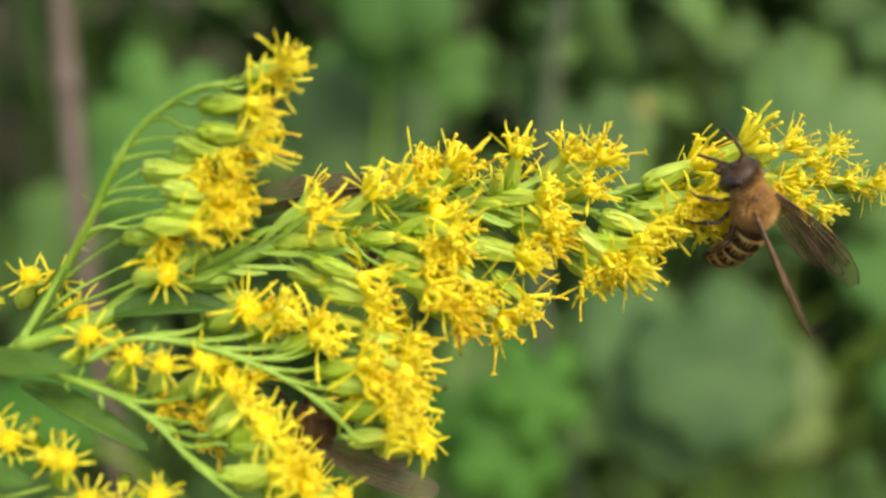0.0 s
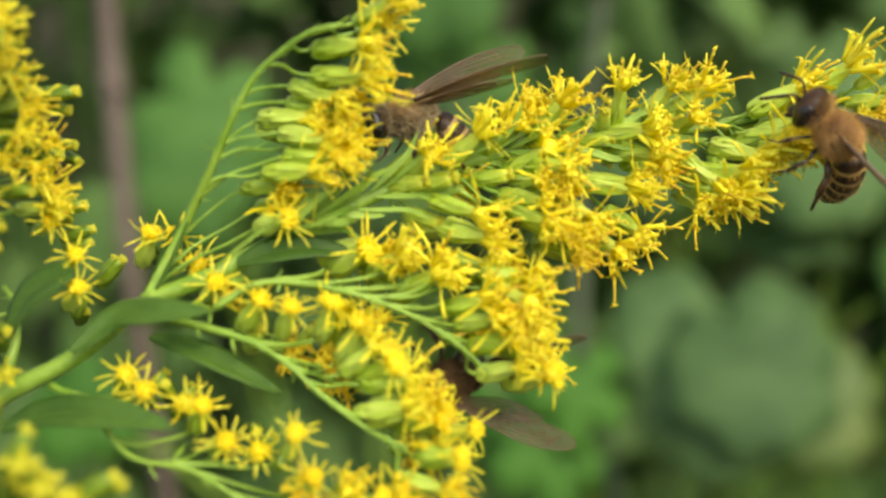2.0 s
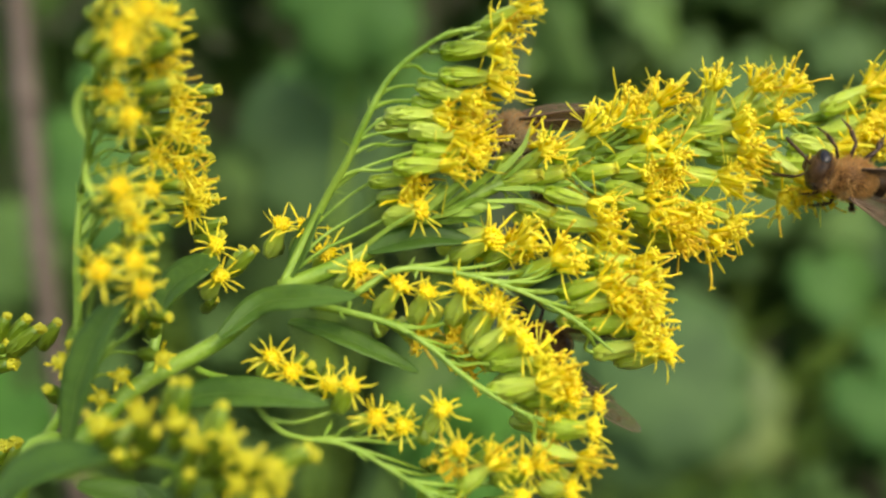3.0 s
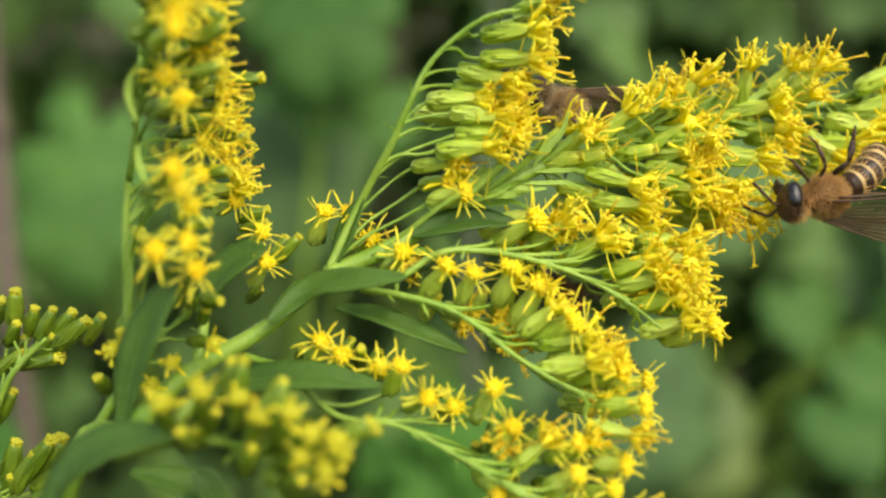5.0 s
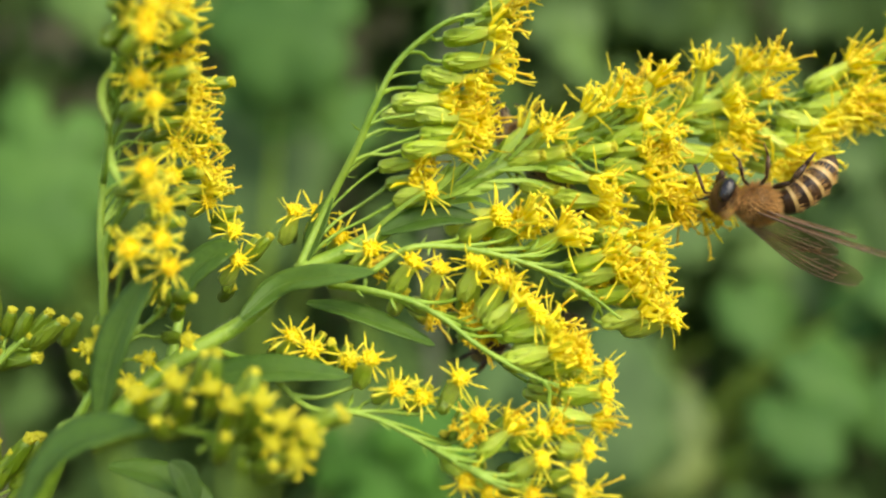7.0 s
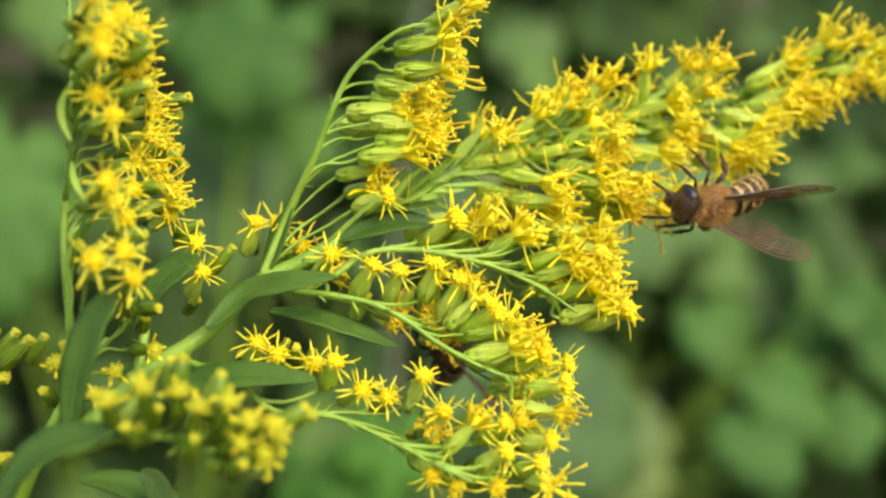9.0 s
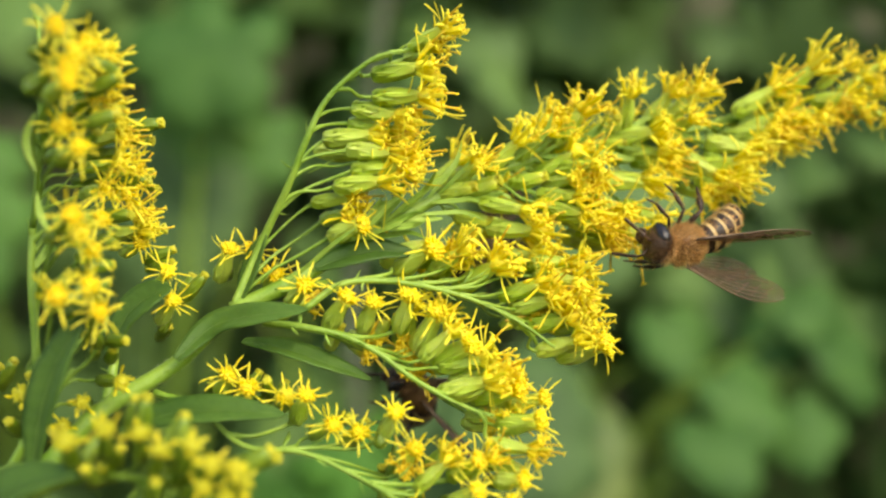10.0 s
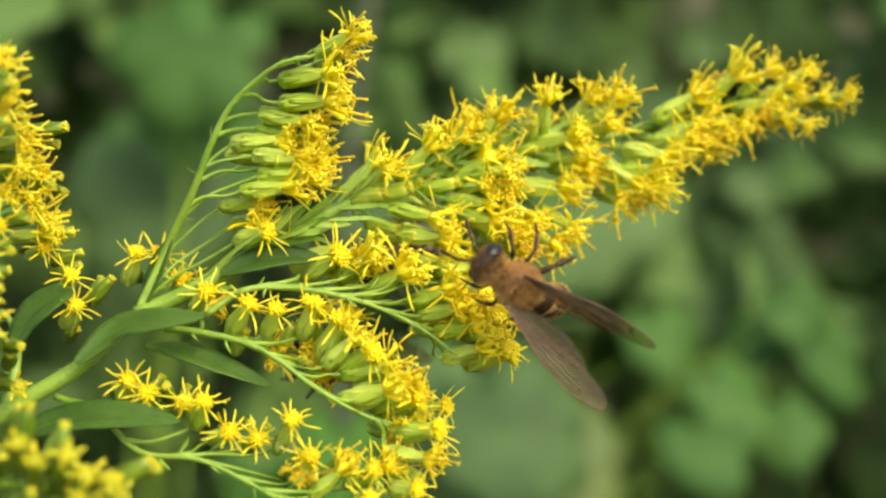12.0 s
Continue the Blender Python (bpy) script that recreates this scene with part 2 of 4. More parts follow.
def weed(name, label, leaves, mat, seed, root):
    """A broad-leaved weed behind the flowers: its stem from the ground and its leaves."""
    rng = random.Random(seed)
    plant = tagged(new(name), label, "weed", group="weeds behind the goldenrod")
    plant.location = root
    base = Vector(root)
    for place, size, lobes, depth, lean in leaves:
        s = Shape(1.0)
        p = Vector(place) - base
        n = Vector((lean[0], -1, lean[1])).normalized()
        turn = (n.to_track_quat("Z", "Y") @ Quaternion((0, 0, 1), rng.uniform(-0.5, 0.5) - 1.57)).to_matrix()
        s.lobed((0, 0, 0), size, turn, rng, lobes, depth, points=60)
        part("leaf", s.mesh("leaf", mat), plant, Matrix.Translation(p))
        s = Shape(1.0)
        s.sweep(smooth_line([(0, 0.03, -0.02), (p.x * 0.3, p.y * 0.3 + 0.05, p.z * 0.5), (p.x * 0.8, p.y * 0.9 + 0.03, p.z * 0.9), tuple(p + Vector((0, 0.002, 0)))], 5), 0.0016, 6)
        part("stalk", s.mesh("stalk", STEM), plant)
    return plant


def build_weeds():
    weed("broad_leaved_weed", "broad-leaved green weed with lobed leaves, out of focus", [
        ((-0.301, 0.742, 0.971), 0.068, 5, 0.3, (0.2, 0.4)), ((-0.119, 0.807, 1.037), 0.054, 5, 0.25, (0.1, 0.3)),
        ((-0.303, 0.720, 0.921), 0.058, 5, 0.2, (0.2, 0.3)), ((-0.113, 0.766, 1.077), 0.068, 5, 0.2, (0.0, 0.3)),
        ((-0.099, 0.978, 1.016), 0.059, 5, 0.3, (0.0, 0.3)), ((0.325, 0.759, 0.800), 0.046, 3, 0.2, (0.3, 0.8)),
        ((0.381, 0.787, 0.765), 0.040, 5, 0.15, (-0.3, 0.6)), ((0.290, 0.727, 0.765), 0.042, 3, 0.1, (0.0, 0.9)), ((0.425, 0.854, 0.856), 0.045, 3, 0.2, (0.3, 0.6)),
        ((0.402, 0.889, 0.836), 0.038, 3, 0.1, (-0.4, 0.8)), ((0.441, 0.817, 0.819), 0.045, 3, 0.2, (0.5, 0.6)), ((0.322, 0.931, 0.827), 0.05, 3, 0.2, (0.2, 0.6)), ((-0.184, 0.931, 1.006), 0.05, 5, 0.2, (0.2, 0.4)), ((0.052, 1.043, 1.112), 0.05, 3, 0.2, (0.2, 0.4))], BROAD_LEAF, 3, (-0.2, 0.8, 0))
    weed("dull_leaved_weed", "blue-green weed with large soft leaves, out of focus", [
        ((-0.155, 0.847, 0.954), 0.082, 3, 0.12, (0.3, 0.2)), ((0.111, 0.767, 0.784), 0.095, 3, 0.1, (0.0, 0.6)),
        ((0.250, 0.969, 0.960), 0.102, 3, 0.15, (-0.2, 0.4)), ((0.134, 0.743, 0.779), 0.076, 3, 0.12, (0.0, 0.5)),
        ((0.053, 0.985, 0.949), 0.076, 3, 0.15, (0.0, 0.4)), ((0.384, 0.995, 0.890), 0.085, 3, 0.15, (0.0, 0.4))], DULL_LEAF, 4, (0.22, 0.85, 0))
    weed("tall_dull_weed", "tall weed with muted grey-green leaves, out of focus", [
        ((0.140, 1.029, 1.127), 0.048, 3, 0.12, (0.1, 0.5)), ((0.230, 1.093, 1.163), 0.051, 3, 0.15, (-0.2, 0.5)), ((0.321, 1.119, 1.117), 0.048, 5, 0.2, (0.0, 0.6)),
        ((0.429, 1.148, 1.155), 0.044, 5, 0.2, (0.2, 0.5)), ((0.527, 1.103, 1.046), 0.048, 3, 0.15, (-0.2, 0.6)), ((0.140, 1.142, 1.068), 0.041, 5, 0.2, (0.0, 0.5)), ((0.270, 1.02, 1.030), 0.044, 5, 0.25, (0.2, 0.6)), ((0.350, 1.05, 1.060), 0.042, 5, 0.25, (-0.2, 0.5)), ((0.440, 1.00, 0.985), 0.044, 5, 0.2, (0.1, 0.7)), ((0.200, 1.08, 1.060), 0.04, 5, 0.25, (-0.1, 0.5))], DULL_LEAF, 14, (0.18, 1.1, 0))
    weed("pale_leaved_weed", "weed with a pale yellowing leaf, out of focus", [
        ((0.184, 0.753, 0.752), 0.058, 3, 0.12, (0.0, 0.5))], PALE_LEAF, 6, (0.27, 0.75, 0))
    weed("fresh_leaved_weed", "fresh green weed with narrow lobed leaves, out of focus", [
        ((-0.000, 0.670, 0.772), 0.044, 5, 0.5, (0.2, 0.4)), ((-0.020, 0.664, 0.728), 0.048, 5, 0.4, (0.2, 0.5)),
        ((-0.055, 0.697, 0.743), 0.037, 5, 0.4, (0.2, 0.5)),
        ((-0.238, 0.398, 0.821), 0.031, 5, 0.15, (0.2, 0.4))], FRESH_LEAF, 7, (0.08, 0.72, 0))


def dry_stalk(name, label, points, radius, mat):
    """An upright stalk: its shaft and its swollen joints."""
    root = Vector(points[0])
    stalk = tagged(new(name), label, "stalk")
    stalk.location = root
    line = [p - root for p in smooth_line(points, 5)]
    s = Shape(1.0)
    s.sweep(line, [radius * (1 + 0.10 * math.sin(i * 2.3)) for i in range(len(line))], 10)
    part("shaft", s.mesh("shaft", mat), stalk)
    for i in range(4, len(line) - 2, 6):
        d = (line[i + 1] - line[i]).normalized() * radius
        s = Shape(1.0)
        s.sweep([line[i] - d * 0.8, line[i] - d * 0.3, line[i] + d * 0.3, line[i] + d * 0.8], [radius * q for q in (1.0, 1.25, 1.28, 1.0)], 10)
        part("joint", s.mesh("joint", mat), stalk)


def wild_flower(place):
    """A small pale blossom on a thin stalk, far behind the goldenrod."""
    rng = random.Random(5)
    top = Vector(place)
    flower = tagged(new("wild_flower"), "small pale yellow wild flower on a thin stalk, out of focus", "flower")
    flower.location = (top.x, top.y, 0)
    s = Shape(1.0)
    s.sweep(smooth_line([(0, 0, 0), (0.01, 0.01, top.z * 0.5), (0, 0.004, top.z)], 6), 0.0012, 6)
    part("stalk", s.mesh("stalk", STEM), flower)
    s = Shape()
    s.ball((0, 0, 0), (3, 3, 3), 10, 7, wobble=0.05, rng=rng)
    part("disc", s.mesh("disc", PALE_PETAL), flower, Matrix.Translation((0, -0.002, top.z)))
    s = Shape()
    s.blade([(0, 0, 2), (0, -1, 5), (0, -1.5, 8), (0, -1, 10.5)], [1.4, 2.3, 2.4, 0.8], (0, -1, 0), across=5)
    petal = s.mesh("petal", PALE_PETAL)
    for k in range(11):
        part("petal", petal, flower, pose(0, -0.001, top.z, 0, 33 * k + rng.uniform(-6, 6), 0))


# ---- goldenrod ----
# stems and leaves of the plant: millimetres in the plant's own space (right, away, up)
STEM_MAIN = [(-39.3, -12.8, -23.4), (-35.1, -10.2, -19.1), (-31.4, -8.2, -15.0), (-25.5, -6.1, -11.3), (-21.1, -4.1, -7.1)]
STEM_ARCH = [(-21.1, -4.1, -7.1), (-18.7, -2.8, -1.4), (-16.0, -4.3, 3.4), (-14.5, -4.9, 6.7), (-12.8, -5.0, 10.0), (-10.6, -5.1, 12.2), (-8.3, -5.2, 13.7), (-6.1, -4.9, 14.3)]
STEM_SPIRE = [(-21.1, -4.1, -7.1), (-16.2, -5.7, -4.9), (-10.7, -4.9, -1.5), (-7.0, -3.6, 0.5), (-1.2, -0.7, 3.4), (4.9, 1.6, 5.6), (11.3, 4.4, 7.1), (18.0, 6.7, 8.0), (26.0, 9.0, 9.7), (35.0, 10.8, 11.8), (42.6, 12.0, 12.0)]
STEM_FAN = [(-14.6, -6.7, -7.0), (-11.5, -6.0, -5.0), (-7.8, -5.3, -4.9), (-4.0, -4.6, -5.6), (-0.2, -4.1, -6.9), (3.2, -4.2, -8.7), (6.0, -4.5, -10.8)]
STEM_ROW = [(-18.0, -6.5, -8.0), (-14.6, -7.2, -8.4), (-11.3, -7.3, -9.2), (-8.5, -7.3, -10.7), (-5.7, -7.6, -12.8), (-2.0, -8.1, -14.9), (0.7, -8.2, -15.8)]
STEM_SPRIG = [(-26.8, -7.6, -13.4), (-22.9, -8.8, -14.6), (-19.0, -10.8, -17.3), (-14.2, -11.2, -17.9), (-9.8, -11.9, -19.8), (-6.4, -12.8, -21.6), (-3.5, -13.5, -22.9)]
STEM_SIDE = [(-30.8, -8.0, -14.4), (-30.5, -6.2, -10.5), (-31.3, -5.1, -7.8), (-32.4, -4.8, -6.5)]
STEM_TUFT = [(-38.5, -10.6, -20.4), (-36.7, -10.6, -17.3), (-35.0, -10.6, -14.6), (-32.3, -10.6, -11.0)]
STEM_MAST = [(-35.8, -10.0, -19.1), (-35.4, -10.0, -12.1), (-35.7, -10.0, -3.3), (-35.1, -10.0, 3.3), (-34.6, -10.0, 9.9), (-34.6, -10.0, 16.9)]
STEM_POSY = [(-32.4, -20.5, -18.9), (-29.2, -20.5, -17.8), (-26.0, -20.5, -17.5), (-22.9, -20.5, -18.0), (-20.3, -20.5, -18.8), (-18.3, -20.5, -19.3)]
STEM_SPRAY = [(-51.2, -4.5, -27.3), (-49.7, -4.5, -21.5), (-47.8, -4.5, -16.7), (-46.4, -4.5, -14.8), (-44.4, -4.5, -12.8)]
LEAF_A = [(-24.8, -8.3, -10.7), (-22.0, -7.0, -8.2), (-18.1, -8.7, -7.3), (-13.9, -9.3, -6.9)]
LEAF_B = [(-28.7, -10.7, -16.2), (-25.2, -10.4, -14.9), (-20.3, -11.1, -14.5), (-15.5, -11.5, -14.9)]
LEAF_C = [(-20.1, -4.9, -9.7), (-16.7, -6.0, -10.2), (-13.0, -6.3, -11.5), (-9.3, -6.4, -13.0)]
LEAF_D = [(-14.1, -3.1, -3.8), (-11.6, -2.7, -2.9), (-8.8, -2.1, -2.4), (-5.6, -1.3, -2.7)]
LEAF_E = [(-20.3, -4.1, -6.3), (-19.7, -3.4, -4.4), (-19.1, -2.9, -2.5), (-18.2, -3.0, -0.6)]
LEAF_F = [(-33.6, -15.8, -18.0), (-32.8, -15.8, -13.4), (-31.4, -15.8, -9.7), (-29.2, -15.8, -6.0)]
LEAF_G = [(-36.5, -22.9, -23.1), (-34.2, -22.9, -19.3), (-31.6, -22.9, -17.5), (-27.6, -22.9, -16.7)]
LEAF_H = [(-34.2, -12.3, -21.9), (-31.2, -12.3, -22.4), (-28.1, -12.3, -23.6), (-25.5, -12.3, -25.7)]
LEAF_I = [(-30.7, -7.0, -10.2), (-29.1, -7.0, -7.2), (-27.1, -7.0, -5.6), (-25.3, -7.0, -4.9)]
LEAF_J = [(-28.9, -14.1, -21.1), (-28.0, -14.1, -21.9), (-27.4, -14.1, -23.2), (-27.0, -14.1, -24.4)]
LEAF_K = [(-32.3, -17.0, 4.0), (-32.9, -17.0, 5.5), (-32.9, -17.0, 6.9), (-32.2, -17.0, 8.4)]
LEAF_L = [(-32.5, -16.5, 2.6), (-32.4, -16.5, 1.4), (-32.1, -16.5, 0.5), (-31.6, -16.5, -0.5)]
LEAF_M = [(-34.8, -12.0, -10.1), (-34.5, -12.0, -7.5), (-34.7, -12.0, -5.3), (-34.1, -12.0, -3.1)]
# flower heads by branch: base and top (right, up), the depth of the top, in millimetres, and the state of the bloom
HEADS_ARCH = [
    (-5.7, 14.7, -2.3, 16.4, -4, "brush"), (-6.2, 14.4, -3.2, 15.1, -2.4, "brush"), (-8.9, 12.6, -4.2, 13, -3.8, "brush"),
    (-9.2, 10.7, -4.1, 10.7, -3.2, "brush"), (-10.8, 10, -6.2, 9, -2.6, "brush"), (-11.7, 8.9, -6.6, 7.8, -1.3, "brush"),
    (-13.7, 7.3, -8.4, 7.6, -2.3, "brush"), (-11.4, 6.3, -6.7, 5.8, -3.4, "brush"), (-12, 4.5, -6.1, 4.6, -3.4, "brush"),
    (-13.1, 3.1, -7.7, 3.5, -3.7, "brush"), (-14.5, 1.9, -10.6, 2.3, -2.3, "brush"), (-13.4, -1.2, -9.8, -0.1, -4.4, "star"),
    (-14, 0.4, -11.1, 1, -1.9, "brush"), (-11.1, 5.3, -5.7, 5.4, -1.8, "brush"),
]
HEADS_SPIRE_A = [
    (-2.5, 3.2, 0.2, 5.3, 0.3, "brush"), (0.7, 4.3, 4, 7.4, 1.8, "brush"), (3.1, 5, 6.1, 8.2, 3.5, "brush"),
    (4.1, 5.8, 7.2, 9.3, 5.6, "brush"), (7.1, 6.8, 10.1, 10.4, 4.5, "brush"), (14.1, 8.4, 14.5, 11.9, 6, "brush"),
    (13, 7.8, 13.3, 9.6, 6.3, "bud"), (12.4, 7.6, 17.3, 8.2, 6.7, "brush"), (16.3, 9.2, 18.8, 12.1, 7.3, "brush"),
    (18.2, 9.3, 21.6, 12.3, 7.9, "brush"), (18.2, 8, 20.8, 9.4, 7.2, "brush"), (13.5, 6.1, 17.9, 6.2, 6.5, "brush"),
    (5.3, 3.8, 9.1, 6.4, 3.3, "brush"), (7.2, 4.5, 10.9, 4.9, 1.9, "brush"), (6, 3.3, 8.8, 3.6, 2, "brush"),
    (7.3, 2.6, 10.4, 3, 2.7, "brush"), (11.8, 3.9, 15.9, 3.7, 5.7, "brush"), (0, 1.7, 4.4, 0.7, -0.1, "brush"),
]
HEADS_SPIRE_B = [
    (5.2, 2.4, 9.2, 1.9, 1.3, "brush"), (5.5, 1.4, 9.7, 0.3, 1, "brush"), (0.6, -0.6, 5.4, -1, -0.3, "brush"),
    (7.1, 0.5, 10.7, -0.2, 0.7, "brush"), (8.1, -0.2, 12, -0.9, 1.2, "brush"), (8.9, -1, 12, -2.2, 1.6, "withered"),
    (19.3, 6.3, 23, 3.7, 7.6, "brush"), (19.3, 5.1, 22.6, 2.8, 7.9, "brush"), (21.8, 7.2, 26.3, 6.3, 8.2, "brush"),
    (22.1, 6.5, 24.1, 3.2, 7.9, "brush"), (24.7, 9.8, 29.4, 12.5, 10.4, "brush"), (23.9, 7.7, 28.6, 8.3, 9, "brush"),
    (25.6, 8.5, 30.6, 9.8, 10.7, "brush"), (-2.3, 0.5, 1.2, -0.1, 1.1, "bud"), (-1.3, 2.7, 2.1, 3.6, 0.8, "bud"),
    (-4, 2.3, -0.1, 3.2, 1, "bud"), (14.6, 5.5, 18.5, 4.9, 6.9, "brush"), (2.8, 3.3, 6.3, 4, 2.4, "bud"),
]
HEADS_SPIRE_C = [
    (10.5, 6.8, 14.2, 7.4, 7.3, "bud"), (11.1, 3.7, 16.3, 3.2, 6, "brush"), (9.2, 2.5, 13, 0.6, 2.8, "brush"),
    (13.6, 1.5, 16.9, -0.4, 5.2, "brush"), (11, 0.2, 15.1, -1.9, 4.4, "brush"), (19.4, 3.3, 21.7, 1.9, 7.7, "brush"),
    (20.3, 4.8, 25.1, 5.1, 8, "brush"), (20.6, 3.5, 24.8, 3.2, 7.3, "brush"), (29.7, 11.5, 33.5, 14.6, 10.9, "brush"),
    (33.5, 12.3, 36.8, 14.8, 11.7, "brush"), (32.7, 11.3, 37.2, 11.6, 11.6, "brush"), (35.7, 12.2, 38.9, 13.6, 12.7, "brush"),
    (37.2, 11.9, 39.8, 12.4, 12, "brush"), (38, 13.5, 40.5, 14.9, 12.9, "brush"), (39.3, 11.6, 42, 12.2, 12, "brush"),
    (41, 11.4, 43.3, 11.6, 11.9, "brush"), (42, 11.6, 44.1, 12.5, 11.4, "brush"), (35.3, 10.9, 38.1, 9.8, 11.3, "brush"),
]
HEADS_SPIRE_D = [
    (37.2, 10.6, 40.1, 9.4, 11.4, "brush"), (30.9, 10.3, 33.9, 9.5, 10.2, "brush"), (28.7, 9.8, 32.1, 8.4, 9.8, "brush"),
    (26.2, 9.2, 29.2, 8.9, 9.4, "brush"), (24.5, 7.6, 27.4, 7.2, 8.9, "brush"), (27.4, 8.5, 30.6, 7.5, 10.3, "brush"),
    (34.3, 11.2, 36, 10.4, 11.6, "withered"),
]
HEADS_FAN = [
    (-7.8, -4.5, -3.9, -2.2, -2.6, "star"), (-4.5, -4.5, -1.2, -2.3, -2.4, "brush"), (-2.4, -6.2, 1.7, -3.6, -2.1, "brush"),
    (1.5, -6.7, 5.4, -5.4, -2.1, "brush"), (2.4, -7.9, 6.3, -6.9, -2.5, "brush"), (3.6, -9.5, 7.8, -8.3, -2.5, "brush"),
    (4.6, -11.5, 8.4, -10.2, -2.9, "brush"), (6.1, -12.4, 10.6, -10.7, -2.8, "star"), (4.2, -3.7, 8.6, -3.9, -1, "brush"),
    (4.6, -4.9, 8.6, -5.6, -1.9, "brush"), (4.1, -6.4, 8.1, -7.2, -2.1, "brush"), (3.5, -4.2, 6.7, -4.8, -0.5, "brush"),
    (1.1, -3, 5.1, -3.1, 0.3, "brush"), (2.5, -8.8, 5.2, -8.2, -0.8, "withered"), (5.4, -8.1, 8.9, -8, -1.6, "brush"),
    (-5.8, -3.5, -2.6, -3.2, -1, "brush"), (5.8, -9.5, 9.5, -9.2, -1.6, "brush"),
]
HEADS_ROW = [
    (-16.4, -6.7, -14.5, -5, -6.1, "star"), (-13.4, -9.1, -11, -6, -6.3, "star"), (-10.3, -9.3, -8.9, -6.5, -5.5, "star"),
    (-7.5, -9.8, -5.9, -6, -5.5, "star"), (-6.1, -11.7, -3.7, -7.5, -5.3, "star"), (-5.3, -11.7, -2.4, -9, -5, "brush"),
    (-4.9, -12.9, -0.9, -10.2, -5.7, "star"), (-3.8, -12.3, 0.5, -11.6, -5.5, "brush"), (-4.3, -14.3, 0.7, -13.1, -6.3, "brush"),
    (-2.3, -15.3, 3, -14, -6.7, "star"), (-3.4, -14.8, 1.7, -13, -5.8, "brush"), (0.2, -17.2, 4.5, -16.3, -7.7, "star"),
    (0.2, -18, 3.9, -18.5, -8.9, "brush"), (-1.5, -16.6, 0.7, -16.8, -4.9, "withered"), (-0.4, -16, 2.2, -16.4, -5.5, "brush"),
    (-11.7, -9.7, -9.6, -10.7, -2.9, "withered"), (-9.1, -11.4, -6.9, -10.7, -2.6, "withered"), (-7.2, -12.2, -5.3, -12.7, -2.1, "withered"),
]
HEADS_SPRIG_A = [
    (-22, -14.2, -20.7, -12, -8.2, "star"), (-20.1, -14.6, -19, -13, -8.7, "star"), (-17.9, -14.2, -17.5, -12.4, -8.2, "bud"),
    (-15.6, -16.3, -14.2, -13.6, -9.2, "star"), (-17, -15.2, -16, -14, -7.7, "star"), (-14.1, -17.2, -12, -15.9, -9.9, "star"),
    (-11.5, -18.2, -10.1, -16.8, -8.5, "star"), (-8.5, -17.7, -7.1, -15, -9.3, "star"), (-7.1, -20.5, -5.6, -17.8, -10.1, "star"),
    (-6, -21.5, -3, -18.7, -10.5, "brush"), (-3.3, -21, -0.6, -19, -9.8, "star"), (-3.2, -22.6, -0.8, -20.8, -11.9, "star"),
    (-1.9, -20.9, 0.5, -18.9, -9, "brush"), (-0.2, -23.2, 1.9, -21.9, -11.8, "star"), (0.5, -21, 2.9, -20.4, -11.1, "star"),
    (-6.7, -21, -6.3, -19.5, -9.8, "withered"), (-8.5, -21.5, -6.5, -22.6, -12.2, "star"), (-6.3, -23, -4.7, -23.6, -12.2, "star"),
]
HEADS_SPRIG_B = [
    (-3.1, -23.2, -1.5, -23.7, -12.4, "star"), (0.4, -23.8, 2.5, -23.8, -11.7, "brush"),
]
HEADS_SIDE = [
    (-23.2, -5.1, -21.6, -1.8, -1.9, "star"), (-20.9, -4.5, -19.5, -1.9, -1.8, "star"), (-18.8, -6, -17.8, -4, -2.2, "star"),
    (-22.6, -4.5, -22.5, -2.9, -0.8, "bud"),
]
HEADS_MAST_A = [
    (-30.7, 9.1, -28.3, 10, -20.7, "star"), (-30.6, 11.4, -28.2, 12.2, -19.8, "star"), (-31.2, 12.3, -28.4, 12.8, -13.5, "brush"),
    (-30.5, 10.6, -27.8, 10.7, -13.7, "brush"), (-31.7, 8.7, -28.5, 9.2, -10.7, "brush"), (-31, 5.1, -28.5, 5.7, -18.5, "star"),
    (-32.2, 7.2, -28.6, 7.5, -8.4, "brush"), (-32, 4.9, -28.7, 5.3, -8.8, "brush"), (-32.4, 4, -28.4, 4.6, -6.1, "brush"),
    (-31, 0.1, -29, 0.8, -18.7, "star"), (-31.6, 0.4, -29.1, 0.7, -12.3, "star"), (-32.5, 1, -28.5, 1.2, -5.1, "brush"),
    (-31.9, -0.5, -27.8, -0.1, -5.4, "brush"), (-30.4, -2.3, -28.5, -1.7, -16.6, "star"), (-30.6, -2.1, -28.3, -1.2, -5.1, "star"),
    (-27.9, -5.6, -26, -3.6, -5.8, "star"), (-27.3, -8, -25.5, -6, -6.2, "star"), (-29.9, -5.4, -28.2, -4.2, -17.7, "star"),
]
HEADS_MAST_B = [
    (-31.4, -5.9, -29.9, -4.8, -19.8, "star"), (-29.4, -7.2, -27.9, -6.2, -17.2, "star"), (-31.5, 6.9, -29.9, 7.3, -18.3, "star"),
    (-30, 12.6, -28.5, 13.5, -22.4, "star"), (-29.5, 12.1, -27.5, 12.9, -19.3, "star"), (-30.2, 12.6, -28.2, 12, -19, "star"),
    (-31.6, 9.3, -29.1, 9.8, -13.6, "brush"), (-32.4, 2.8, -29.7, 3.3, -9.7, "brush"), (-31.1, -0.9, -29, -0.5, -17.2, "star"),
    (-30.8, 3, -28.9, 2.8, -6.6, "brush"), (-30.2, 10.6, -28.5, 11, -20.5, "star"), (-30.8, 12.3, -28.4, 12.9, -13.7, "brush"),
    (-30, -9.3, -29.5, -7.9, -13.9, "bud"),
]
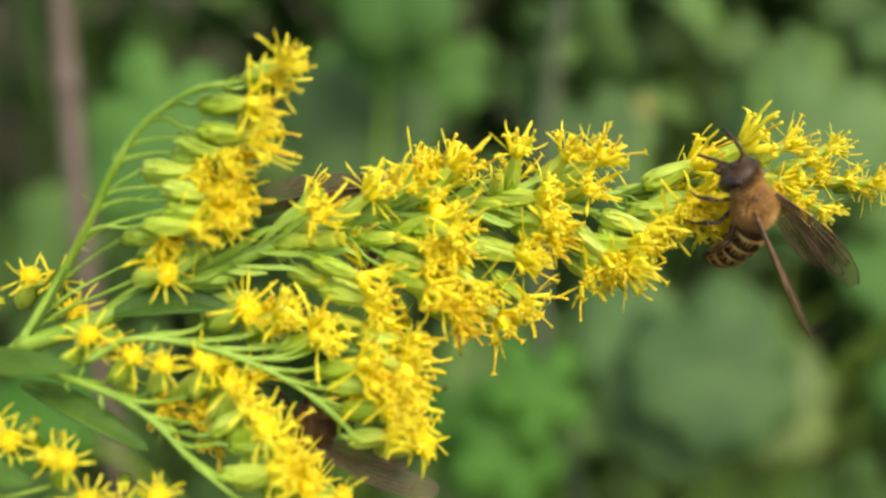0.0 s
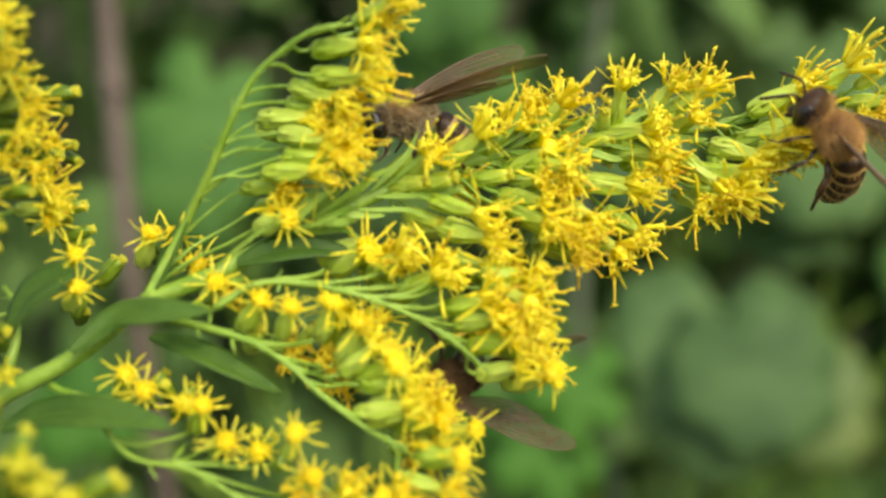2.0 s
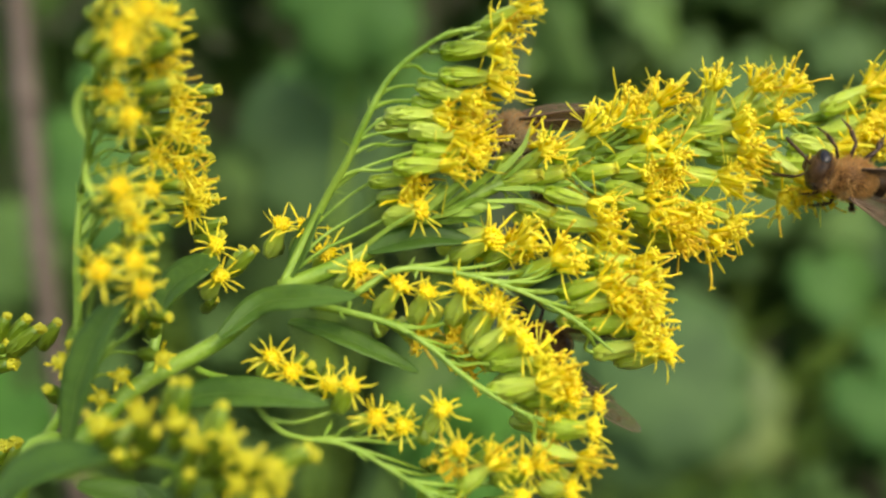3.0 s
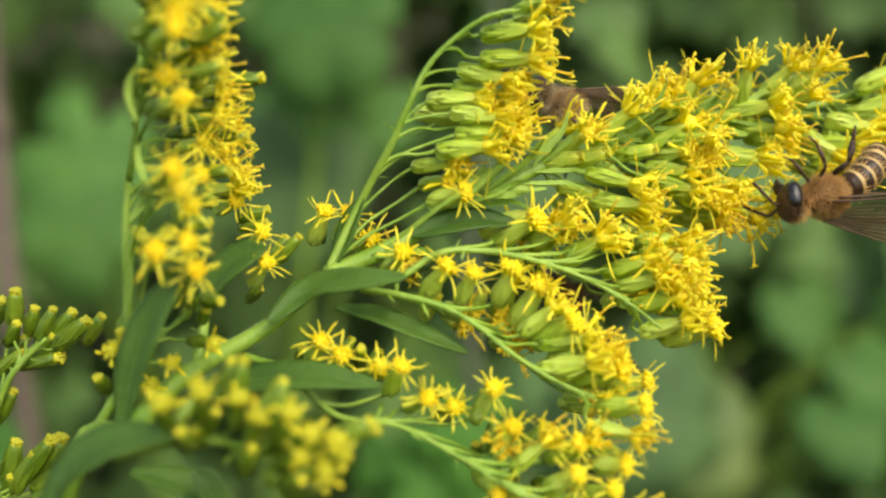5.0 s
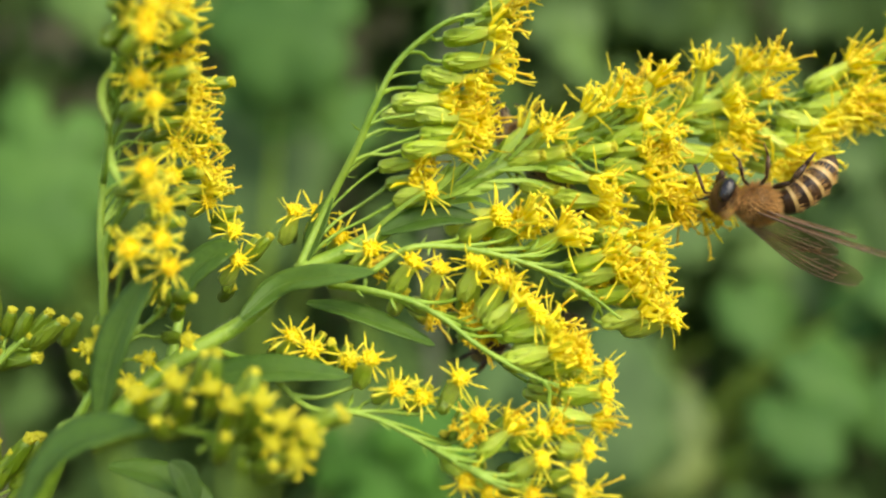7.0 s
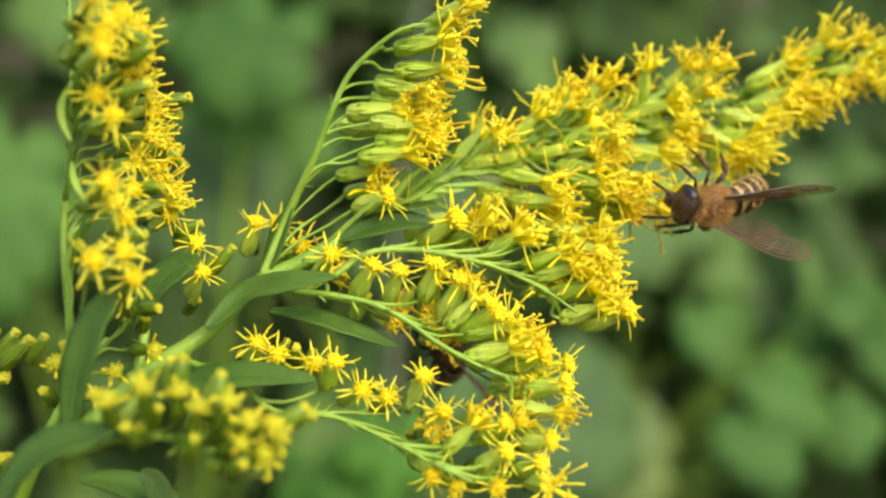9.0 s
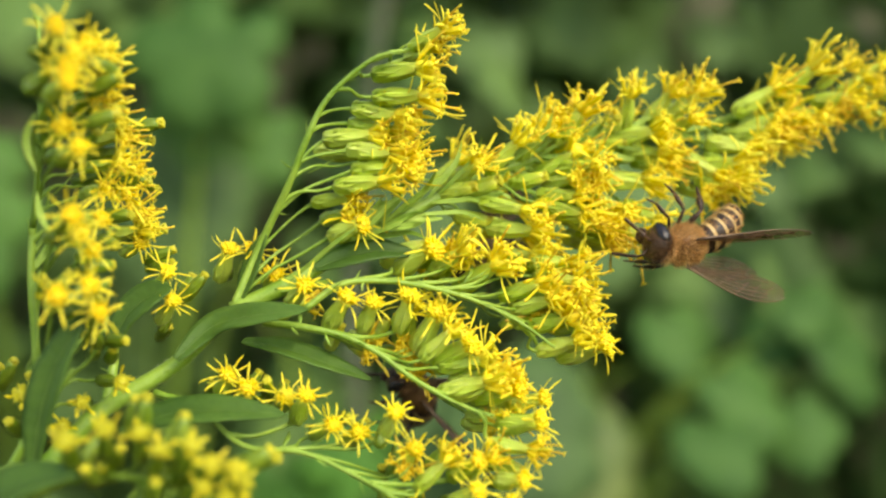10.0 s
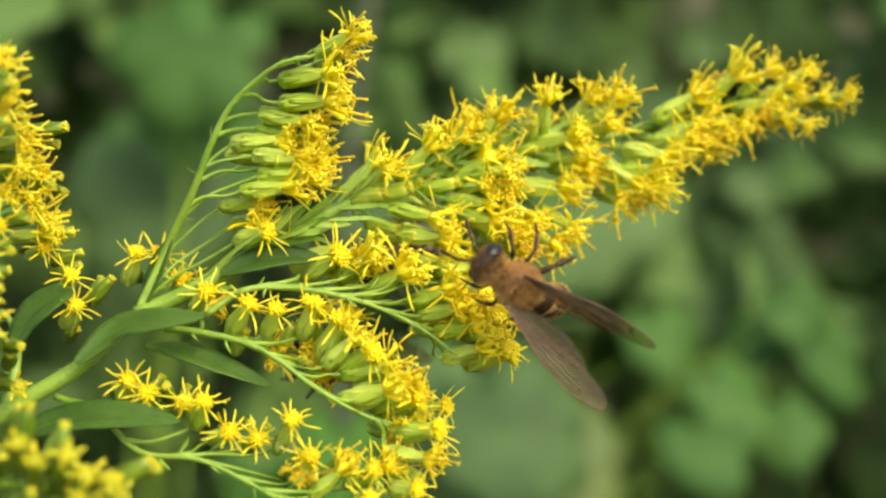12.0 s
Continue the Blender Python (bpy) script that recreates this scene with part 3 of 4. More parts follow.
HEADS_POSY = [
    (-28.2, -16.4, -27.8, -14.2, -24.5, "button"), (-25.8, -16, -25.3, -13.5, -24.5, "button"), (-23.6, -16.2, -22.9, -13.8, -24.5, "button"),
    (-22.6, -17.1, -21.5, -14.9, -24.5, "button"), (-21, -16.9, -19.5, -14.6, -24.5, "button"), (-20, -17.6, -18.2, -15.9, -24.5, "button"),
    (-20.8, -18.5, -18.8, -17.4, -24.5, "button"), (-19.3, -19.3, -17.2, -18.2, -24.5, "button"), (-18.6, -18.3, -16.1, -17.1, -24.5, "button"),
    (-19.1, -17.8, -16.7, -16.3, -24.5, "button"), (-26.8, -17.7, -26.6, -16, -24.5, "bud"), (-23, -19.1, -21.9, -16.9, -24.5, "bud"),
    (-20.4, -19.8, -18.6, -18.8, -24.5, "bud"),
]
HEADS_SPRAY = [
    (-48.1, -12.3, -47.4, -8.8, -3.5), (-47.0, -12.9, -45.8, -10.3, -3.5), (-45.7, -13.2, -44.1, -10.3, -3.5), (-44.9, -13.4, -42.6, -10.5, -3.5),
    (-44.2, -13.8, -41.1, -11.2, -3.5), (-48.9, -13.8, -47.3, -11.6, -3.5), (-46.0, -14.6, -44.1, -12.6, -3.5), (-48.5, -15.2, -43.5, -14.5, -3.5),
    (-49.7, -16.2, -46.9, -14.1, -3.5), (-49.4, -20.3, -47.6, -17.3, -3.5), (-48.6, -25.4, -47.5, -21.6, -3.5), (-47.3, -25.4, -44.2, -21.3, -3.5),
    (-48.0, -26.3, -45.7, -22.6, -3.5), (-46.4, -26.2, -43.1, -24.0, -3.5), (-49.2, -26.8, -47.8, -24.6, -3.5), (-46.7, -27.7, -43.8, -25.4, -3.5),
    (-50.3, -11.9, -48.8, -9.7, -3.5), (-50.8, -16.0, -49.3, -13.1, -3.5), (-50.9, -21.8, -49.0, -18.8, -3.5),
]
HEADS_TUFT = [
    (-32.3, -14.1, -31.8, -13.7, -10.6), (-31.4, -9.5, -30.9, -8.4, -10.6), (-37.9, -16.5, -37.7, -15.0, -10.6), (-36.5, -14.7, -36.5, -12.8, -10.6),
    (-31.0, -12.1, -28.4, -12.1, -10.6), (-33.8, -16.3, -33.4, -15.5, -10.6), (-36.1, -10.3, -35.8, -11.6, -10.6),
]


def head_meshes(seed, style):
    """A flower head that points up z: its bracts, its ray petals, its disc florets."""
    rng = random.Random(seed)
    side_on = style in ("brush", "withered")
    tall = 3.7
    b = Shape()
    if style == "bud":
        prof = [(0.0, 0.20), (0.25, 0.44), (0.8, 0.62), (1.6, 0.68), (2.5, 0.66), (3.2, 0.58), (3.7, 0.46)]
    else:
        fat = rng.uniform(0.84, 1.0) * (1.28 if style == "star" else 1.0)
        prof = [(z, r * fat) for z, r in ((0.0, 0.16), (0.2, 0.36), (0.6, 0.52), (1.2, 0.60), (1.9, 0.55), (2.7, 0.45), (3.3, 0.44), (3.75, 0.52))]
    b.sweep([(0, 0, z) for z, r in prof], [r for z, r in prof], 14)
    zs, rs = [q[0] for q in prof], [q[1] for q in prof]
    for ring, (z0, ln, count) in enumerate(((0.05, 1.3, 4), (0.3, 2.1, 5), (0.9, tall - 0.9, 5))):
        for k in range(count):
            a = 2 * math.pi * (k + 0.5 * ring + rng.uniform(-0.15, 0.15)) / count
            d = Vector((math.cos(a), math.sin(a), 0))
            pts, rad = [], []
            for j in range(7):
                u = j / 6
                z = z0 + ln * u
                r = float(np.interp(z, zs, rs)) - 0.012 + 0.006 * (2 - ring) + 0.05 * u ** 6 * rng.uniform(0.0, 1.8)
                pts.append(d * r + Vector((0, 0, z)))
                rad.append(0.46 * math.sin(math.pi * min(0.97, 0.30 + 0.67 * u)) + 0.015)
            b.sweep(pts, rad, 8, flat=0.045, up=d)
    petals = []
    rays = {"star": rng.randint(8, 11), "brush": rng.randint(6, 8), "withered": rng.randint(2, 4), "bud": 3, "button": rng.randint(3, 5)}[style]
    for k in range(rays):
        p = Shape()
        a = 2 * math.pi * (k + rng.uniform(-0.32, 0.32)) / rays
        d = Vector((math.cos(a), math.sin(a), 0))
        if style == "star":
            flare, ln, curl = rng.uniform(0.7, 1.85), rng.uniform(1.3, 2.2), rng.uniform(-0.5, 0.7)
        elif side_on:
            flare, ln, curl = rng.uniform(0.45, 1.8), rng.uniform(1.8, 3.0), rng.uniform(-0.6, 0.7)
        elif style == "button":
            flare, ln, curl = rng.uniform(0.3, 1.3), rng.uniform(0.6, 1.5), 0.1
        else:
            flare, ln, curl = rng.uniform(-0.6, -0.4), 0.15, -0.1
        width = rng.uniform(0.085, 0.115) if style == "star" else rng.uniform(0.13, 0.18)
        pos = d * 0.44 + Vector((0, 0, tall - 0.3))
        pts, rad = [pos.copy()], [0.09]
        for j in range(7):
            ang = 0.12 + (flare - 0.12) * min(1, (j + 1) / 2.5) + curl * (j / 6) ** 2
            tw = d.cross(Vector((0, 0, 1))) * rng.uniform(-0.16, 0.16)
            pos = pos + (d * math.sin(ang) + Vector((0, 0, math.cos(ang))) + tw).normalized() * ((ln + 0.45) / 7)
            pts.append(pos.copy())
            rad.append(width * ((0.5, 0.62, 0.85, 1.0, 1.0, 0.85, 0.3) if style == "star" else (0.5, 0.6, 0.75, 0.9, 1.0, 1.0, 0.45))[j])
        p.sweep(pts, rad, 6, flat=0.22, up=d)
        petals.append(p)
    c = Shape()
    if style == "bud":
        c.ball((0, 0, tall - 0.12), (0.52, 0.52, 0.5), 10, 7, wobble=0.06, rng=rng)
        for k in range(11):
            a, r = k * 2.4, 0.42 * math.sqrt((k + 0.4) / 11)
            lean = Vector((math.cos(a), math.sin(a), 0)) * r * 0.5
            foot = Vector((math.cos(a) * r, math.sin(a) * r, tall + 0.05))
            c.sweep([foot, foot + lean * 0.3 + Vector((0, 0, 0.25)), foot + lean * 0.4 + Vector((0, 0, 0.45 - 0.4 * r))], [0.15, 0.16, 0.07], 6)
        return b, petals, c
    if style in ("star", "button"):
        # tight dome of half-open florets
        c.ball((0, 0, tall + 0.02), (0.64, 0.64, 0.6), 12, 8, wobble=0.06, rng=rng)
        florets = 28
        for k in range(florets):
            a, r = k * 2.39996 + rng.uniform(-0.2, 0.2), 0.68 * math.sqrt((k + 0.5) / florets)
            root = Vector((math.cos(a) * r, math.sin(a) * r, tall + 0.05))
            tilt = (Vector((math.cos(a), math.sin(a), 0)) * (r * rng.uniform(0.5, 1.3)) + Vector((0, 0, 1))).normalized()
            ln = rng.uniform(0.42, 0.58) * (1.3 - r * 0.7)
            tip = root + tilt * ln
            c.sweep([root, root.lerp(tip, 0.6), tip, tip + tilt * 0.10], [0.10, 0.12, 0.13, 0.05], 6)
            if r > 0.45 and rng.random() < 0.5:
                e = a + rng.uniform(-0.5, 0.5)
                out = Vector((math.cos(e), math.sin(e), 0.1))
                c.sweep([tip, tip + out * 0.22, tip + out * 0.4 - Vector((0, 0, 0.12))], [0.07, 0.06, 0.02], 5, flat=0.5)
        return b, petals, c
    # open florets: funnels with curled lobes, and anther columns that stand out of them
    c.ball((0, 0, tall + 0.1), (0.55, 0.55, 0.7), 10, 7)
    florets = rng.randint(6, 9)
    for k in range(florets):
        a, r = k * 2.39996 + rng.uniform(-0.25, 0.25), 0.55 * math.sqrt((k + 0.4) / florets)
        root = Vector((math.cos(a) * r, math.sin(a) * r, tall - 0.3))
        out = Vector((math.cos(a), math.sin(a), 0))
        tilt = (out * (r * rng.uniform(0.8, 2.2)) + Vector((0, 0, 1))).normalized()
        ln = rng.uniform(1.1, 1.9)
        tip = root + tilt * ln
        c.sweep([root, root.lerp(tip, 0.45), root.lerp(tip, 0.8), tip], [0.13, 0.16, 0.22, 0.28], 8)
        for q in range(5):
            e = a + q * 1.2566 + rng.uniform(-0.25, 0.25)
            w = Vector((math.cos(e), math.sin(e), 0))
            w = (w - tilt * w.dot(tilt)).normalized()
            reach = rng.uniform(0.32, 0.6)
            c.sweep([tip + w * 0.16, tip + w * (0.16 + reach * 0.6) + tilt * 0.14, tip + w * (0.16 + reach) - tilt * rng.uniform(-0.1, 0.22)], [0.12, 0.10, 0.035], 5, flat=0.45, up=tilt)
        if rng.random() < 0.7:
            long = rng.uniform(0.5, 1.7)
            bend = Vector((rng.uniform(-0.35, 0.35), rng.uniform(-0.35, 0.35), 0)) * long
            end = tip + tilt * long + bend
            c.sweep([tip - tilt * 0.1, tip + tilt * long * 0.6 + bend * 0.4, end], [0.085, 0.075, 0.08], 6, mat=1)
            c.ball(end, (0.115, 0.115, 0.16), 7, 5)
            if rng.random() < 0.5:
                for way in (-1, 1):
                    w = tilt.cross(Vector((math.cos(a * 3), math.sin(a * 3), 0.3))).normalized() * way
                    c.sweep([end, end + w * 0.16 + tilt * 0.14, end + w * 0.3 + tilt * 0.06], [0.06, 0.05, 0.02], 5)
    return b, petals, c


def joined(shapes):
    """One shape out of several."""
    out = Shape()
    for q in shapes:
        start = len(out.v)
        out.v += q.v
        out.f += [tuple(start + k for k in f) for f in q.f]
        out.m += q.m
    return out


def build_goldenrod():
    rng = random.Random(11)
    plant = tagged(new("goldenrod"), "goldenrod plant in full yellow bloom with arching leafy sprays", "flower")
    kinds = {}
    for style, count in (("star", 9), ("brush", 10), ("withered", 4), ("bud", 4), ("young", 5), ("button", 4)):
        made = []
        for i in range(count):
            b, p, c = head_meshes(100 + i * 7 + len(style), "bud" if style == "young" else style)
            # Button heads take the bud colours, which carry the posy's shade.
            florets = {"bud": BUD_TIP, "young": BUD_TIP, "button": BUD_TIP, "brush": FLORETS, "withered": WITHERED}.get(style, DISC)
            rays = PALE_RAY if style == "withered" else PETAL
            made.append((b.mesh("flower_head", BUD if style in ("bud", "button") else BRACT), joined(p).mesh("corolla", rays), c.mesh("disc", florets, ANTHER), [q.mesh("petal", rays) for q in p]))
        kinds[style] = made
    # the main stem goes on down to the soil
    main = smooth_line([(-90, 30, -960), (-84, 22, -600), (-70, 8, -250), (-54, -2, -66)] + STEM_MAIN, 6)
    n = len(main)
    s = Shape()
    s.sweep(main, [1.6 - 1.08 * i / n for i in range(n)], 12)
    for k in range(700):
        i = rng.randrange(n * 2 // 3, n - 1)
        d = (main[i + 1] - main[i]).normalized()
        w = d.cross(Vector((rng.gauss(0, 1), rng.gauss(0, 1), rng.gauss(0, 1)))).normalized()
        p = main[i].lerp(main[i + 1], rng.random()) + w * (1.6 - 1.08 * i / n)
        s.sweep([p, p + w * 0.07, p + w * rng.uniform(0.1, 0.2) + d * 0.06], [0.014, 0.011, 0.004], 3, mat=1, closed=False)
    part("stem", s.mesh("stem", STEM, HAIR), plant)

    def spray(name, line, heads, thick, fill, back=0.0, single=False, styles=(1.0, 0.0), filler=("bud",), small=1.0, pale=False):
        line = [p + Vector((0, back * min(1, i / 8), 0)) for i, p in enumerate(smooth_line(line, 6))]
        s = Shape()
        n = len(line)
        s.sweep(line, [thick * (1 - 0.65 * i / n) for i in range(n)], 8)
        for i in range(4, n - 1, 5):
            d = (line[i + 1] - line[i]).normalized()
            w = (d * 0.8 + Vector((rng.uniform(-1, 1), rng.uniform(-1, 0.4), rng.uniform(-1, 1)))).normalized()
            ln = rng.uniform(0.9, 2.0)
            s.sweep([line[i], line[i] + w * ln * 0.5, line[i] + w * ln + d * 0.2], [0.08, 0.15, 0.02], 5, flat=0.35)
        everyone = [(h, 0.0) for h in heads]
        for h in heads * (2 if fill >= 1 else 1):
            if rng.random() < (fill if h[2] < 32 else fill * 0.4):
                dx, dz = rng.uniform(-2.0, 2.0), rng.uniform(-1.8, 1.2)
                everyone.append(((h[0] + dx, h[1] + dz, h[2] + dx + rng.uniform(-1, 1), h[3] + dz + rng.uniform(-1, 1), h[4], rng.choice(filler)), rng.uniform(2.2, 5.0)))
        for (bx, bz, tx, tz, ty, *state), behind in everyone:
            flat = math.hypot(tx - bx, tz - bz)
            style = state[0] if state else rng.choices(("bud", "button"), styles)[0]
            if pale and style == "bud":
                style = "young"
            size = 0.95 if style in ("star", "brush", "withered") else min(1.05, max(0.8, flat / 4.0))
            size = max(size, min(flat / 4.05, 1.2)) * rng.uniform(0.96, 1.04) * small
            size *= 1 - 0.36 * min(1, max(0, (tx - 32) / 14))
            out = math.sqrt(max(0.2, (4.05 * size) ** 2 - flat ** 2)) * (1 if behind == 0 or rng.random() < 0.5 else -0.6)
            if style == "star":
                out = max(out, 2.3 * size)
            depth = ty + behind + rng.uniform(-0.3, 0.3)
            top = Vector((tx, depth, tz))
            base = Vector((bx, depth + out, bz))
            axis = (top - base).normalized()
            q = axis.to_track_quat("Z", "Y") @ Quaternion((0, 0, 1), rng.uniform(0, 6.28))
            b, p, c, rays = rng.choice(kinds[style])
            base = top - axis * (4.05 * size)
            m = Matrix.LocRotScale(base * MM, q, Vector((size * rng.uniform(0.9, 1.1), size * rng.uniform(0.9, 1.1), size)))
            head = part("flower_bud" if style in ("bud", "young") else "flower_head", b, plant, m)
            if single and behind == 0:
                for ray in rays:
                    part("petal", ray, head)
            else:
                part("corolla", p, head)
            part("disc", c, head)
            near = min(range(n), key=lambda i: (line[i] - base).length)
            gap = (line[near] - base).length
            step = (line[-1] - line[0]).length / n
            near = max(0, near - int(rng.uniform(0.55, 1.15) * gap / max(step, 0.1)))
            root = line[near]
            if (root - base).length < 14 and behind < 1:
                ahead = (line[min(near + 1, n - 1)] - line[max(near - 1, 0)]).normalized()
                first = root.lerp(base, 0.3) + ahead * gap * rng.uniform(0.05, 0.2)
                last = root.lerp(base, 0.75) - axis * gap * rng.uniform(0.05, 0.16)
                w = rng.uniform(0.8, 1.15)
                s.sweep(smooth_line([root, first, last, base + axis * 0.2], 4), [w * r for r in (0.26, 0.24, 0.2, 0.18, 0.16, 0.15, 0.15, 0.15, 0.15, 0.16, 0.17, 0.19, 0.22)], 6)
                if rng.random() < 0.3:
                    w = Vector((rng.uniform(-1, 1), rng.uniform(-1, 1), rng.uniform(-0.3, 1)))
                    tip = root.lerp(base, 0.5) + w.normalized() * 1.6
                    s.sweep([root.lerp(base, 0.25), root.lerp(base, 0.4) + w.normalized() * 0.8, tip], [0.12, 0.22, 0.03], 5, flat=0.4)
        part(name, s.mesh(name, STEM), plant)

    spray("branch", STEM_ARCH, HEADS_ARCH, 0.4, 0.1, single=True, pale=True)
    spray("branch", STEM_SPIRE, HEADS_SPIRE_A + HEADS_SPIRE_B + HEADS_SPIRE_C + HEADS_SPIRE_D, 0.75, 0.42, 3.5, filler=("brush", "bud", "bud"), small=1.05, pale=True)
    spray("branch", STEM_FAN, HEADS_FAN, 0.3, 0.4, filler=("brush", "brush", "bud"), small=1.07, pale=True)
    spray("branch", STEM_ROW, HEADS_ROW, 0.32, 0.9, filler=("bud", "bud", "withered", "star"), pale=True)
    spray("branch", STEM_SPRIG, HEADS_SPRIG_A + HEADS_SPRIG_B, 0.3, 0.8, single=True, small=0.93)
    spray("branch", STEM_SIDE, HEADS_SIDE, 0.5, 0.0)
    spray("branch", STEM_TUFT, HEADS_TUFT, 0.45, 0.2, styles=(0.6, 0.4))
    spray("branch", STEM_MAST, HEADS_MAST_A + HEADS_MAST_B, 0.42, 1.0, small=0.88)
    spray("branch", STEM_POSY, HEADS_POSY, 0.3, 1.0)
    spray("branch", STEM_SPRAY, HEADS_SPRAY, 0.45, 0.3)
    # narrow bracts along the spire
    spire = smooth_line(STEM_SPIRE, 6)
    for k in range(38):
        i = 5 + rng.randrange(int(len(spire) * 0.62))
        if i + 4 >= len(spire):
            continue
        d = (spire[i + 3] - spire[i]).normalized()
        away = (Vector((0, rng.uniform(-1.0, 0.3), 0)) + Vector((d.z, 0, -d.x)) * rng.choice((-1, 1)) * rng.uniform(0.1, 0.9)).normalized()
        ln = rng.uniform(4.0, 8.0) * (1 - 0.45 * i / len(spire))
        root = spire[i] + away * 0.3 + Vector((0, rng.uniform(1.6, 3.2) * min(1, i / 8), 0))
        pts = smooth_line([root, root + d * ln * 0.4 + away * ln * 0.18, root + d * ln * 0.75 + away * ln * 0.34, root + d * ln + away * ln * rng.uniform(0.2, 0.75) + Vector((0, rng.uniform(-1.0, 0.2), 0))], 3)
        n = len(pts)
        wide = rng.uniform(0.2, 0.36)
        s = Shape()
        s.blade(pts, [wide * math.sin(math.pi * (0.1 + 0.88 * q / (n - 1))) for q in range(n)], (0.1, -0.9, 0.4), thick=0.06, fold=0.3, across=5)
        part("bract", s.mesh("bract", BRACT_LEAF), plant)
    for line, wide, normal in ((LEAF_A, 1.1, (0.1, -0.8, 0.6)), (LEAF_B, 1.25, (0, -0.7, 0.7)), (LEAF_C, 1.0, (0, -0.5, 0.8)), (LEAF_D, 1.1, (0, -0.8, 0.6)),
                               (LEAF_E, 1.0, (-0.6, -0.8, 0.2)), (LEAF_F, 1.35, (-0.3, -0.9, 0.2)), (LEAF_G, 1.9, (-0.2, -0.5, 0.8)), (LEAF_H, 1.2, (0, -0.5, 0.8)),
                               (LEAF_I, 1.3, (-0.3, -0.8, 0.4)), (LEAF_J, 0.9, (0.5, -0.8, 0.2)), (LEAF_K, 0.24, (0.6, -0.8, 0.1)), (LEAF_L, 0.22, (0.6, -0.8, 0.1)), (LEAF_M, 0.4, (-0.5, -0.8, 0.2))):
        s = Shape()
        pts = smooth_line(line, 7)
        n = len(pts)
        s.blade(pts, [wide * (0.12 + math.sin(math.pi * min(1, 0.04 + 0.95 * i / (n - 1))) ** 0.8) * (1 if i < n - 1 else 0.2) for i in range(n)], normal, ripple=0.03)
        leaf = part("leaf", s.mesh("leaf", BRACT_LEAF if wide < 0.5 else LEAF), plant)
        over = Vector(normal).normalized()
        s = Shape()
        s.sweep([p + over * 0.09 for p in pts[:-1]], [0.07 - 0.05 * i / n for i in range(n - 1)], 6, flat=0.5)
        part("midrib", s.mesh("midrib", LEAF_RIB), leaf)
    return plant


# ---- honeybees ----
def bee_materials():
    made = {}
    made["fur"] = mottled("bee_fur_tawny", (0.56, 0.28, 0.07), (0.90, 0.56, 0.21), 900, 0.85, 0.6, vary=0.1, through_light=0.3)
    made["pale_fur"] = mottled("bee_fur_greyish_tan", (0.46, 0.35, 0.20), (0.76, 0.63, 0.40), 500, 0.85, 0.6, vary=0.1, through_light=0.2)
    made["umber_fur"] = mottled("bee_fur_umber", (0.09, 0.045, 0.018), (0.26, 0.13, 0.05), 500, 0.85, 0.6, vary=0.1)
    made["skin"] = mottled("bee_thorax_brown", (0.06, 0.028, 0.010), (0.26, 0.115, 0.03), 900, 0.42, 0.5, vary=0.1)
    made["dark"] = mottled("bee_shell_black", (0.016, 0.009, 0.005), (0.085, 0.042, 0.018), 600, 0.35, 0.3, vary=0.1, gloss=0.3)
    made["band"] = mottled("bee_band_tan", (0.42, 0.25, 0.075), (0.66, 0.45, 0.17), 400, 0.5, 0.4, vary=0.1)
    made["eye"] = mottled("bee_eye_dark", (0.006, 0.005, 0.005), (0.02, 0.015, 0.014), 2500, 0.16, 0.15, vary=0.1)
    made["vein"] = mottled("wing_vein_brown", (0.08, 0.042, 0.02), (0.18, 0.10, 0.05), 400, 0.4, 0.0, vary=0.1)
    m, nodes, links, bsdf = material("wing_membrane", 0.22)
    bsdf.inputs["Base Color"].default_value = (0.42, 0.33, 0.24, 1)
    clear = nodes.new("ShaderNodeBsdfTransparent")
    clear.inputs["Color"].default_value = (0.81, 0.75, 0.63, 1)
    tex = nodes.new("ShaderNodeTexNoise")
    tex.inputs["Scale"].default_value = 420
    place = nodes.new("ShaderNodeTexCoord")
    links.new(place.outputs["Object"], tex.inputs["Vector"])
    amount = nodes.new("ShaderNodeMapRange")
    amount.inputs["To Min"].default_value, amount.inputs["To Max"].default_value = 0.01, 0.15
    links.new(tex.outputs["Fac"], amount.inputs["Value"])
    mix = nodes.new("ShaderNodeMixShader")
    links.new(amount.outputs[0], mix.inputs["Fac"])
    links.new(clear.outputs[0], mix.inputs[1])
    links.new(bsdf.outputs[0], mix.inputs[2])
    links.new(mix.outputs[0], nodes["Material Output"].inputs["Surface"])
    made["wing"] = m
    return made


BEE = bee_materials()


def furry(s, centre, size, count, length, rng, mat, lean=(-0.4, 0, 0.1), stray=0.3):
    """Fine hairs over an egg-shaped body."""
    c = Vector(centre)
    for i in range(count):
        z = 1 - 2 * (i + 0.5) / count
        a = i * 2.39996
        r = math.sqrt(1 - z * z)
        n = Vector((r * math.cos(a), r * math.sin(a), z))
        p = c + Vector((n.x * size[0], n.y * size[1], n.z * size[2]))
        d = (n + Vector(lean) + Vector((rng.gauss(0, stray), rng.gauss(0, stray), rng.gauss(0, stray)))).normalized()
        ln = length * rng.uniform(0.6, 1.3)
        s.sweep([p - n * 0.05, p + d * ln * 0.6, p + d * ln + Vector((0, 0, -0.05))], [0.028, 0.02, 0.005], 3, mat=mat, closed=False)


